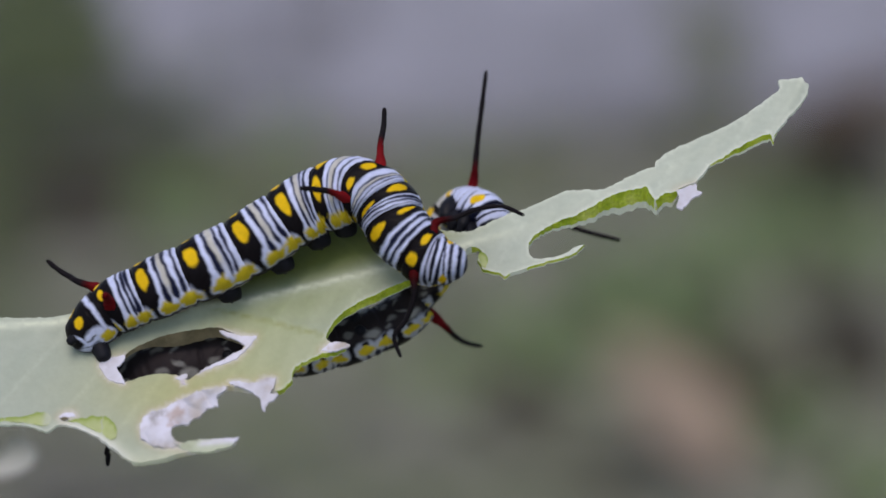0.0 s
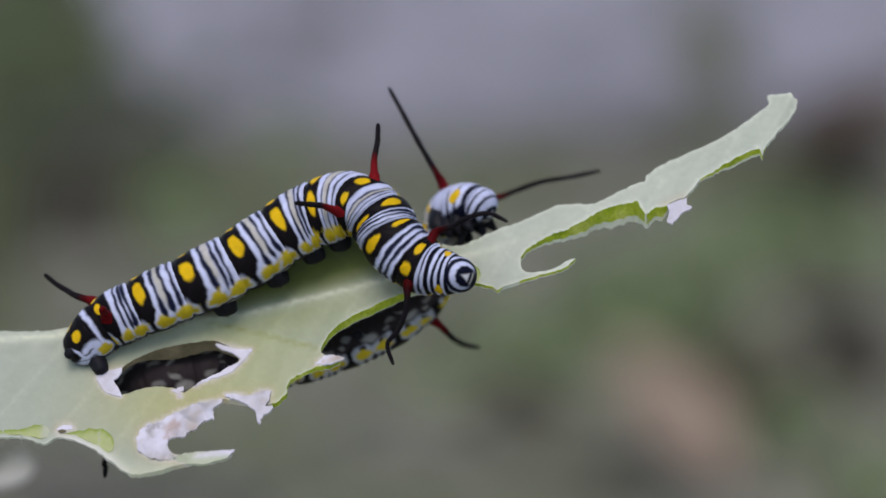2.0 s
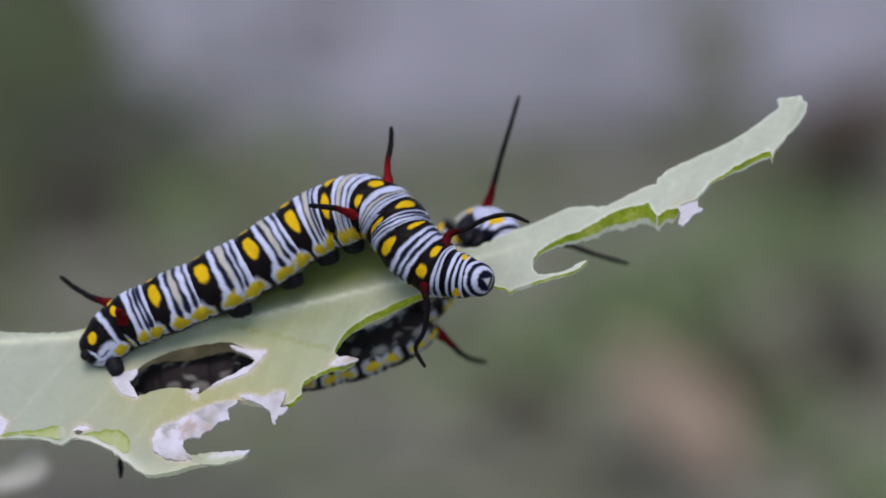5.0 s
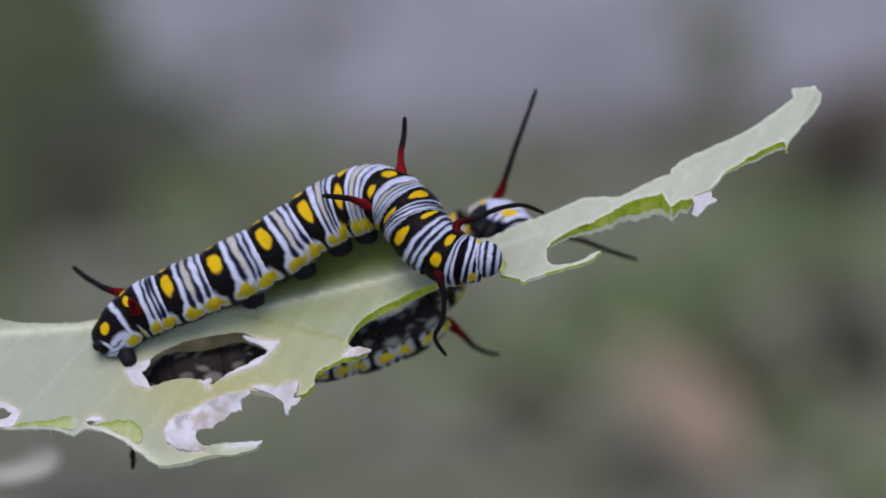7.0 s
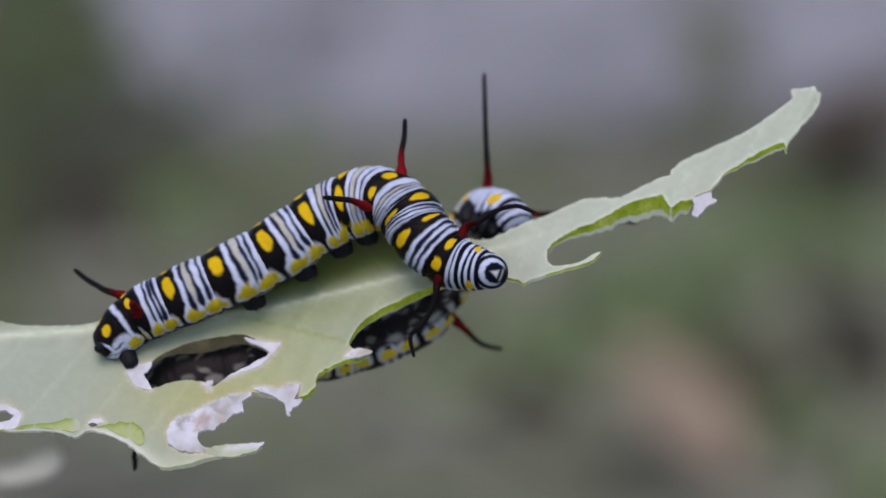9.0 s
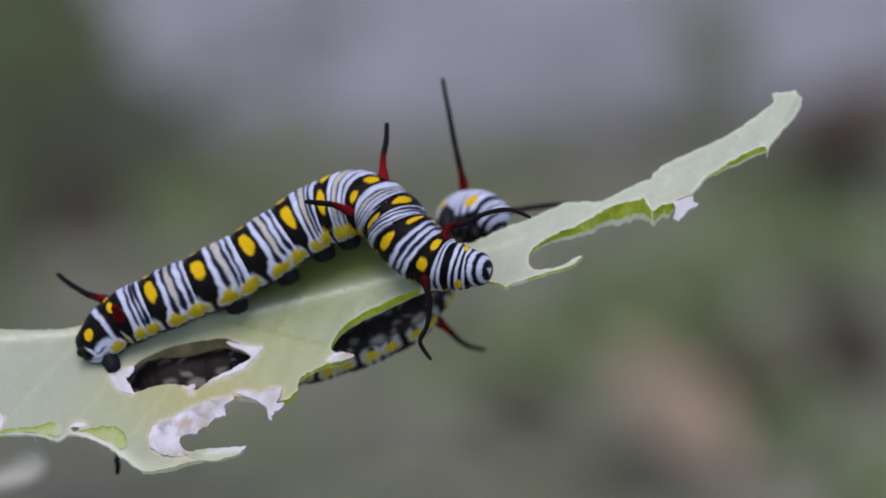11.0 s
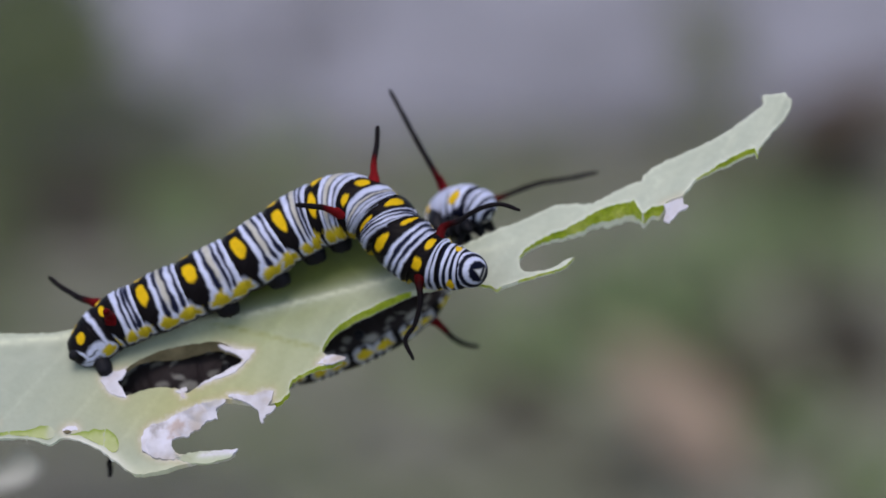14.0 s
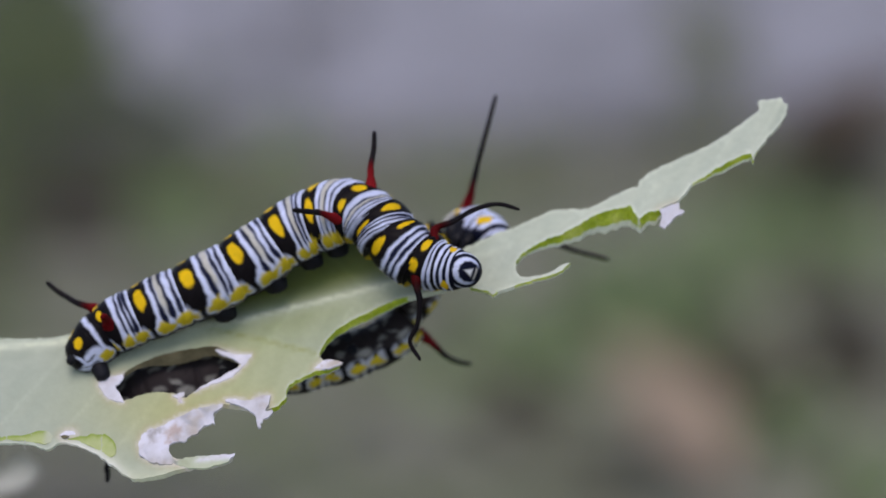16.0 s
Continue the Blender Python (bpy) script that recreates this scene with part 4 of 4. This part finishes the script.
def blades(name, patches, material, label, seed, category="grass"):
    """Blades of low growth or litter in oval patches: centre x, y, half width, half depth, height, count."""
    rs = np.random.RandomState(seed)
    verts, faces = [], []
    for cx, cy, wide, deep, high, count in patches:
        for _ in range(count):
            r, a = math.sqrt(rs.rand()), rs.rand() * 6.283
            x, y = cx + wide * r * math.cos(a), cy + deep * r * math.sin(a)
            h, lean, yaw = high * rs.uniform(0.4, 1.1), rs.uniform(0.1, 0.9), rs.rand() * 6.283
            w = rs.uniform(0.003, 0.007)
            dx, dy = math.cos(yaw), math.sin(yaw)
            base = 0.03 if y > 2.66 else 0.006 * noise.noise((x * 3, y * 3, 1))
            o = len(verts)
            for f, ww in ((0, 0.7), (0.45, 1.0), (0.8, 0.7)):
                ox, oy, oz = x + dx * lean * h * f * f, y + dy * lean * h * f * f, base + h * f * (1 - 0.25 * lean * f) - 0.012 * (f == 0)
                verts += [(ox - dy * w * ww, oy + dx * w * ww, oz), (ox + dy * w * ww, oy - dx * w * ww, oz)]
            verts.append((x + dx * lean * h, y + dy * lean * h, base + h * (1 - 0.25 * lean)))
            faces += [(o, o + 1, o + 3, o + 2), (o + 2, o + 3, o + 5, o + 4), (o + 4, o + 5, o + 6)]
    ob = mesh_object(name, verts, faces, [material], smooth=False)
    return tagged(ob, label, category, "", "stuff")


def fallen_leaf(x, y, z, size, tilt, turn, curl, material, label, name="fallen_leaf"):
    """A curled dry leaf with a stalk, midrib fold and real thickness."""
    n, m = 28, 16
    u = np.linspace(0, 1, n)
    w = np.sin(np.pi * np.clip(u * 0.97 + 0.015, 0, 1)) ** 0.8 * (1 - 0.25 * u) * 0.36
    k = np.linspace(-1, 1, m)
    U, K = np.meshgrid(u, k, indexing="ij")
    X = w[:, None] * K
    Y = U - 0.5
    Z = curl * (U - 0.5) ** 2 + 0.30 * np.abs(K) ** 1.5 * w[:, None] + 0.03 * np.sin(U * 21 + K * 3) * np.abs(K)
    v = np.stack([X, Y, Z], axis=2).reshape(-1, 3) * size
    low = v - np.array((0, 0, 0.012 * size))
    f = grid_faces(n, m, False)
    o = len(v)
    faces = f + [tuple(i + o for i in q[::-1]) for q in f]
    rim = [i for i in range(m)] + [i * m + m - 1 for i in range(1, n)] + [(n - 1) * m + i for i in range(m - 2, -1, -1)] + [i * m for i in range(n - 2, 0, -1)]
    faces += [(rim[i], rim[(i + 1) % len(rim)], rim[(i + 1) % len(rim)] + o, rim[i] + o) for i in range(len(rim))]
    ob = new(name)
    mesh_object("blade", np.vstack([v, low]), faces, [material], ob)
    stem = [(0, -0.78, 0.10 * curl), (0, -0.6, 0.3 * curl), (0, -0.4, 0.19 * curl), (0, 0.0, 0.008), (0, 0.35, 0.13 * curl)]
    tube("stalk", np.array(stem) * size / MM, [(0, 14 * size), (0.4, 12 * size), (1, 3 * size)], [(0, RED * 0.5), (1, RED * 0.5)], material, ob, 8, 24)
    ob.matrix_world = pose(x, y, z, tilt, 0, turn)
    return tagged(ob, label, "leaf")


ground_sheet()
slab("pavement", -30, 30, 2.66, 40, -0.1, 0.03, paving_material(), "pale grey weathered concrete path", "pavement")
MEADOW = grass_material("low_grass", (0.10, 0.12, 0.06, 1), (0.27, 0.28, 0.17, 1))
FRESH_GRASS = grass_material("fresh_grass", (0.150, 0.215, 0.095, 1), (0.30, 0.39, 0.195, 1))
WEED = grass_material("dark_weeds", (0.06, 0.085, 0.035, 1), (0.18, 0.21, 0.11, 1))
LITTER = grass_material("dull_litter", (0.045, 0.040, 0.032, 1), (0.13, 0.115, 0.095, 1))
DARK_LITTER = grass_material("rotting_litter", (0.028, 0.021, 0.014, 1), (0.075, 0.054, 0.038, 1))
GRIT = grass_material("stone_chips", (0.15, 0.145, 0.145, 1), (0.27, 0.26, 0.265, 1))
blades("grass", [(-0.179, 2.43, 0.035, 0.11, 0.020, 93), (0.295, 3.01, 0.037, 0.29, 0.020, 160), (0.252, 2.60, 0.043, 0.17, 0.020, 140), (0.088, 2.56, 0.042, 0.09, 0.020, 64)],
       MEADOW, "sparse low grey-green grass on bare soil", 5)
blades("grass", [(-0.483, 3.07, 0.035, 0.20, 0.024, 103), (-0.226, 2.34, 0.041, 0.11, 0.024, 69), (0.265, 2.28, 0.043, 0.07, 0.024, 58), (0.011, 2.50, 0.021, 0.07, 0.024, 25), (0.132, 2.12, 0.024, 0.10, 0.024, 75), (0.175, 2.05, 0.043, 0.08, 0.024, 97), (0.210, 2.20, 0.032, 0.09, 0.024, 47), (0.318, 2.29, 0.026, 0.08, 0.024, 27), (0.339, 2.13, 0.018, 0.07, 0.024, 20), (0.204, 1.95, 0.029, 0.06, 0.024, 27), (0.257, 2.19, 0.023, 0.07, 0.024, 35), (0.361, 2.24, 0.014, 0.07, 0.024, 21), (0.049, 2.01, 0.030, 0.06, 0.024, 29), (0.236, 1.77, 0.025, 0.08, 0.024, 52), (0.271, 1.66, 0.021, 0.06, 0.024, 45), (0.083, 1.95, 0.029, 0.06, 0.024, 35), (-0.002, 1.86, 0.020, 0.04, 0.024, 13), (-0.151, 2.56, 0.032, 0.11, 0.024, 36), (0.142, 2.07, 0.030, 0.08, 0.024, 42)],
       FRESH_GRASS, "fresh green grass tufts on bare soil", 8)
blades("weeds", [(-0.406, 2.71, 0.051, 0.21, 0.026, 763), (-0.481, 3.10, 0.057, 0.20, 0.026, 409), (-0.400, 2.97, 0.052, 0.25, 0.026, 685), (-0.395, 2.53, 0.029, 0.12, 0.026, 129), (-0.332, 2.70, 0.047, 0.15, 0.026, 217), (-0.314, 2.60, 0.043, 0.14, 0.026, 97), (-0.357, 2.22, 0.021, 0.16, 0.026, 62), (-0.469, 2.75, 0.034, 0.41, 0.026, 590), (-0.408, 2.37, 0.030, 0.16, 0.026, 161), (-0.501, 3.37, 0.076, 0.18, 0.026, 440), (-0.250, 2.48, 0.046, 0.09, 0.026, 60), (0.305, 2.42, 0.038, 0.13, 0.026, 99), (0.205, 1.81, 0.017, 0.06, 0.026, 29), (-0.245, 2.63, 0.027, 0.16, 0.026, 125)],
       WEED, "dark green weeds growing beside the path", 6)
blades("leaf_litter", [(-0.339, 2.53, 0.055, 0.14, 0.018, 266), (-0.259, 2.61, 0.026, 0.10, 0.018, 102), (-0.291, 2.53, 0.068, 0.10, 0.018, 166), (-0.280, 2.43, 0.030, 0.11, 0.018, 55), (-0.325, 2.69, 0.042, 0.13, 0.018, 159), (-0.318, 2.37, 0.052, 0.10, 0.018, 164), (-0.349, 2.45, 0.046, 0.10, 0.018, 109), (-0.346, 2.29, 0.031, 0.08, 0.018, 104), (-0.138, 3.07, 0.047, 0.15, 0.018, 49), (0.302, 2.00, 0.036, 0.07, 0.018, 67), (0.311, 2.14, 0.029, 0.07, 0.018, 26), (0.056, 1.81, 0.029, 0.07, 0.018, 34), (0.106, 1.67, 0.022, 0.05, 0.018, 16)],
       LITTER, "dull grey-brown plant litter strewn on the soil", 9, "litter")
blades("leaf_litter", [(-0.515, 3.15, 0.032, 0.21, 0.018, 67), (-0.280, 2.28, 0.020, 0.05, 0.018, 33), (0.379, 2.61, 0.027, 0.11, 0.018, 86), (0.359, 2.41, 0.024, 0.08, 0.018, 64), (0.292, 1.90, 0.030, 0.07, 0.018, 32)],
       DARK_LITTER, "dark rotting plant litter strewn on the soil", 10, "litter")
blades("gravel", [(-0.212, 1.63, 0.077, 0.06, 0.012, 126), (-0.125, 1.65, 0.043, 0.05, 0.012, 38), (-0.046, 1.75, 0.041, 0.07, 0.012, 23)],
       GRIT, "grey stone chips strewn on the soil", 11, "gravel")
DRY = plain_noise("dry_leaf", [(0.3, (0.265, 0.195, 0.140, 1)), (0.7, (0.37, 0.285, 0.22, 1))], 30, 0.8, 0.002)
DARK_DRY = plain_noise("rotten_leaf", [(0.3, (0.035, 0.024, 0.014, 1)), (0.7, (0.085, 0.058, 0.034, 1))], 30, 0.8, 0.002)
fallen_leaf(0.143, 1.69, 0.040, 0.118, 38, 44, 0.30, DRY, "dry tan fallen leaf curled on the ground")
fallen_leaf(0.385, 2.52, 0.045, 0.17, 20, -60, 0.4, DARK_DRY, "dark brown rotten leaf lying on the ground")
fallen_leaf(0.205, 1.83, 0.02, 0.09, 15, 70, 0.4, DARK_DRY, "dark brown rotten leaf lying on the ground")


def leaflet():
    """A small pale leaf further back on the same plant."""
    n, m = 24, 14
    u, k = np.linspace(0, 1, n), np.linspace(-1, 1, m)
    _, K = np.meshgrid(u, k, indexing="ij")
    c = spline([(-56.0, 47.0, -23.5), (-51.0, 45.8, -23.4), (-46.8, 44.5, -23.1), (-43.9, 43.4, -21.9), (-42.6, 42.4, -19.9)], u * 4)
    t = unit(np.gradient(c, axis=0))
    w = np.interp(u, (0, 0.3, 0.6, 0.8, 1), (1.0, 1.1, 1.35, 2.0, 2.0)) * np.sqrt(np.clip(1.01 - np.clip((u - 0.86) / 0.14, 0, 1) ** 2.5, 0, 1))
    side = np.stack([-t[:, 2], 0.3 + 0 * u, t[:, 0]], axis=1)
    v = c[:, None] + (w[:, None] * K)[..., None] * side[:, None] + (0.9 * K ** 2)[..., None] * np.array((0.3, -0.9, -0.2))
    v = v.reshape(-1, 3)
    low = v + np.array((0.1, 0.35, -0.15))
    f = grid_faces(n, m, False)
    o = len(v)
    rim = [i for i in range(m)] + [i * m + m - 1 for i in range(1, n)] + [(n - 1) * m + i for i in range(m - 2, -1, -1)] + [i * m for i in range(n - 2, 0, -1)]
    faces = f + [tuple(i + o for i in q[::-1]) for q in f] + [(rim[i], rim[(i + 1) % len(rim)], rim[(i + 1) % len(rim)] + o, rim[i] + o) for i in range(len(rim))]
    ob = mesh_object("small_leaf", np.vstack([v, low]) * MM, faces, [PALE])
    return tagged(ob, "small whitish hooked leaf behind the chewed leaf", "leaf")


small_leaf = leaflet()


for thing in (leaf, front, rear, small_leaf):
    thing.matrix_world = REST


# ---- what moves ----
def about(point, m):
    """The turn m about a point in millimetres."""
    p = Vector([float(v) for v in point]) * MM
    return Matrix.Translation(p) @ m @ Matrix.Translation(-p)


def motions():
    # the feeding head on top swings between the eye (0) and the tip of the leaf (1), and shifts, in millimetres, right and up
    turn = [
        (0.0, 1.00, -1.20, 0.30), (0.5, 1.00, -0.93, 0.50), (1.0, 0.10, -0.01, 0.06), (1.5, 0.00, 0.00, 0.00), (2.0, 0.10, -0.03, 0.44),
        (2.5, 0.25, 0.21, 0.72), (3.0, 0.35, -0.12, 0.67), (3.5, 0.60, -0.23, 1.35), (4.0, 0.10, 0.20, 0.68), (4.5, 0.10, 0.30, 0.13),
        (4.7, 0.15, 0.33, 0.14), (6.8, 1.00, 0.11, 1.13), (7.0, 1.00, 0.12, 1.12), (7.5, 1.00, -0.10, 0.89), (8.0, 1.00, -0.54, 0.97),
        (8.5, 0.90, -0.62, 0.50), (9.0, 0.00, 0.32, 0.18), (9.5, 0.00, 0.25, 0.35), (10.0, 0.15, 0.47, 0.22), (10.2, 0.25, 0.69, 0.61),
        (12.3, 0.70, 0.23, 0.89), (12.5, 0.70, 0.40, 1.10), (13.0, 0.00, 0.49, 0.20), (13.5, 0.05, 0.82, 0.44), (14.0, 0.20, 1.01, 0.86),
        (14.5, 0.15, 0.91, 0.76), (15.0, 0.25, 0.70, 0.96), (15.5, 0.15, 0.89, 1.15), (16.0, 0.00, 0.76, 1.29),
    ]
    # meanwhile the fore part of the body creeps forward: millimetres right and up
    creep = [
        (0.0, -0.20, -0.10), (0.5, -0.10, 0.00), (1.0, 0.00, 0.05), (1.5, 0.00, 0.00), (2.0, 0.00, 0.30), (2.5, 0.15, 0.50), (3.0, 0.05, 0.50), (3.5, 0.10, 0.60),
        (4.0, 0.20, 0.50), (4.5, 0.20, 0.25), (4.7, 0.20, 0.25), (6.8, 0.13, 0.40), (7.0, 0.13, 0.40), (7.5, 0.10, 0.35), (8.0, 0.00, 0.35), (8.5, 0.00, 0.30),
        (9.0, 0.30, 0.18), (9.5, 0.25, 0.30), (10.0, 0.42, 0.30), (10.2, 0.50, 0.45), (12.3, 0.45, 0.50), (12.5, 0.52, 0.54), (13.0, 0.45, 0.25), (13.5, 0.75, 0.45),
        (14.0, 0.92, 0.75), (14.5, 0.85, 0.70), (15.0, 0.75, 0.85), (15.5, 0.92, 0.97), (16.0, 0.93, 1.10),
    ]
    for ob, i, deg, share, rise, own in ((front_ring[9], 9.2, 0, 0.3, 0.15, 0), (front_ring[10], 10.2, 2, 0.8, 0.45, 0), (front_ring[11], 11.2, 6, 1, 1, 0), (front_ring[12], 12.2, 24, 0.5, 0.5, 0.5), (front_head, 13.0, 66, 0, 0, 1)):
        hub = FRONT.rig(i)[0][0]
        walk(ob, [(t, pose((x * own + cx * share) * MM, 0, (z * own + cz * rise) * MM) @ about(hub, pose(0, 0, 0, 0, 0, k * deg))) for (t, k, x, z), (_, cx, cz) in zip(turn, creep)])
    # its long tentacles flick: degrees clockwise (far, near), degrees that the far one stretches out sideways
    flick = [
        (0.0, 3.0, -0.0, 24.4), (0.5, 4.4, 3.8, 6.8), (1.0, 2.3, 2.2, 3.3), (1.5, -0.0, -0.0, 0.0), (2.0, 1.1, 1.3, 0.4),
        (2.5, 1.7, -1.4, 3.4), (3.0, 3.3, -2.0, 15.2), (3.5, 2.6, -9.5, 31.7), (4.0, -0.1, 1.3, 4.0), (4.5, -0.6, -4.8, 6.3),
        (7.0, 0.6, -14.4, 31.7), (7.5, 4.2, -12.0, 31.7), (8.0, 3.6, -9.9, 31.7), (8.5, 7.1, -6.5, 31.7), (9.0, -1.8, 8.6, -0.6),
        (9.5, 0.9, 5.9, 1.7), (10.0, 3.0, -7.2, 11.9), (10.2, 0.3, -9.2, 7.9), (12.3, 5.0, -15.6, 31.7), (12.5, 5.5, -14.4, 31.7),
        (13.0, -4.7, 6.2, 4.0), (13.5, -3.5, 0.5, 4.3), (14.0, -3.5, -4.6, 9.0), (14.5, -3.0, -6.3, 8.8), (15.0, -15.0, -6.3, 31.7),
        (15.5, -10.0, -12.2, 31.7), (16.0, -5.0, -11.7, 31.7),
    ]
    far_root, near_root = FRONT.at(11.0, -58)[0], FRONT.at(11.05, 54)[0]
    walk(front_horn_far, [(t, about(far_root, pose(0, 0, 0, 0, a, 0) @ pose(0, 0, 0, 0, 0, c))) for t, a, b, c in flick])
    walk(front_horn_near, [(t, about(near_root, pose(0, 0, 0, 0, b, 0))) for t, a, b, c in flick])

    # the larva below lifts and lowers its front end: millimetres right, up, degrees clockwise
    nod = [
        (0.0, 1.54, -0.91, 29.7), (0.2, 1.36, -0.89, 25.0), (0.5, 1.67, -1.10, 29.4), (0.7, 1.58, -0.99, 32.5), (1.0, 0.21, -0.32, 12.4), (1.2, 0.33, -0.27, 11.5),
        (1.5, 0.00, 0.00, -0.0), (1.7, -0.36, 0.16, -6.5), (2.0, -0.38, 0.19, -5.9), (2.2, -0.41, 0.12, -5.5), (2.5, -0.74, 0.12, -10.6), (3.0, -0.92, 0.15, -12.1),
        (3.2, -0.90, 0.34, -15.0), (3.5, 0.40, 0.13, 5.9), (3.7, 0.99, -0.08, 15.0), (4.0, 1.76, -0.36, 26.4), (4.5, 2.55, -1.00, 35.8), (4.7, 2.46, -1.04, 37.4),
        (6.8, 2.31, -1.01, 43.8), (7.0, 2.22, -1.02, 42.4), (7.5, 1.11, -0.45, 27.6), (7.7, 1.09, -0.52, 28.0), (8.0, 0.70, -0.47, 21.2), (8.5, 1.28, -0.33, 23.4),
        (9.0, 1.21, -0.22, 21.4), (9.5, 0.98, -0.29, 16.4), (9.7, 0.79, -0.25, 13.0), (10.0, 1.01, -0.39, 18.0), (10.2, 0.75, -0.14, 13.1), (12.3, 0.57, -0.32, 11.3),
        (12.5, -0.14, -0.15, -8.4), (12.7, 0.08, -0.09, -2.5), (13.0, -0.10, 0.21, -4.0), (13.2, -0.32, 0.34, -9.0), (13.5, 0.13, 0.22, -0.7), (13.7, 0.07, 0.15, 0.0),
        (14.0, -0.34, 0.17, -5.2), (14.5, -0.06, 0.28, -3.3), (14.7, 0.34, 0.17, 4.5), (15.0, 0.92, 0.01, 15.9), (15.2, 1.44, -0.38, 20.0), (15.5, 2.96, -1.25, 40.8),
        (15.7, 2.48, -0.95, 37.0), (16.0, 2.10, -0.63, 38.1),
    ]
    pivot = (1.33, 6.00, 5.89)
    for i, k in ((5, 0.15), (6, 0.4), (7, 0.75), (8, 1.0)):
        walk(rear_ring[i], [(t, pose(-0.010 * k * a * MM, 0, -0.028 * k * a * MM)) for t, x, z, a in nod])
    # and ducks forward as it goes down: millimetres right, up
    duck = [
        (0.0, 0.10, 0.00), (0.2, 0.10, 0.00), (0.5, 0.10, 0.00), (0.7, 0.06, 0.00), (1.0, 0.00, 0.00), (1.2, 0.00, 0.00), (1.5, 0.00, 0.00), (1.7, 0.00, 0.00),
        (2.0, 0.00, 0.00), (2.2, 0.00, 0.00), (2.5, 0.00, 0.00), (3.0, 0.00, 0.00), (3.2, 0.02, 0.00), (3.5, 0.05, 0.00), (3.7, 0.15, -0.08), (4.0, 0.30, -0.20),
        (4.5, 0.50, -0.30), (4.7, 0.60, -0.30), (6.8, 0.90, -0.50), (7.0, 0.90, -0.50), (7.5, 0.40, -0.20), (7.7, 0.32, -0.12), (8.0, 0.20, 0.00), (8.5, 0.10, 0.00),
        (9.0, 0.10, 0.00), (9.5, 0.10, 0.00), (9.7, 0.10, 0.00), (10.0, 0.10, 0.00), (10.2, 0.05, 0.00), (12.3, 0.00, 0.00), (12.5, 0.00, 0.00), (12.7, 0.00, 0.00),
        (13.0, 0.00, 0.00), (13.2, 0.00, 0.00), (13.5, 0.00, 0.00), (13.7, 0.00, 0.00), (14.0, 0.00, 0.00), (14.5, 0.00, 0.00), (14.7, 0.12, -0.04), (15.0, 0.30, -0.10),
        (15.2, 0.54, -0.34), (15.5, 0.90, -0.70), (15.7, 1.10, -0.58), (16.0, 1.40, -0.40),
    ]
    for ob, k, d in ((rear_ring[9], 0.15, 0), (rear_ring[10], 0.5, 0.3), (rear_ring[11], 1.0, 1), (rear_ring[12], 1.0, 1), (rear_head, 1.0, 1)):
        walk(ob, [(t, pose((x * k + dx * d) * MM, 0, (z * k + dz * d) * MM) @ about(pivot, pose(0, 0, 0, 0, a * k, 0))) for (t, x, z, a), (_, dx, dz) in zip(nod, duck)])
    # its tentacles: the near one keeps its place in the air, the far one trails
    walk(rear_horn_near, [(t, Matrix.Rotation(-radians(a), 4, "Y") @ pose(-dx * MM, 0, -dz * 0.6 * MM) @ Matrix.Rotation(radians(a), 4, "Y")) for (t, x, z, a), (_, dx, dz) in zip(nod, duck)])
    far = REAR.at(11.2, -62)[0]
    walk(rear_horn_far, [(t, Matrix.Rotation(-radians(a), 4, "Y") @ pose(-dx * MM, 0, -dz * 0.6 * MM) @ Matrix.Rotation(radians(a), 4, "Y") @ about(far, pose(0, 0, 0, 0, (-0.52 if a < 0 else -0.22 - 0.14 * min(max((a - 30) / 6, 0), 1)) * a, 0))) for (t, x, z, a), (_, dx, dz) in zip(nod, duck)])


motions()
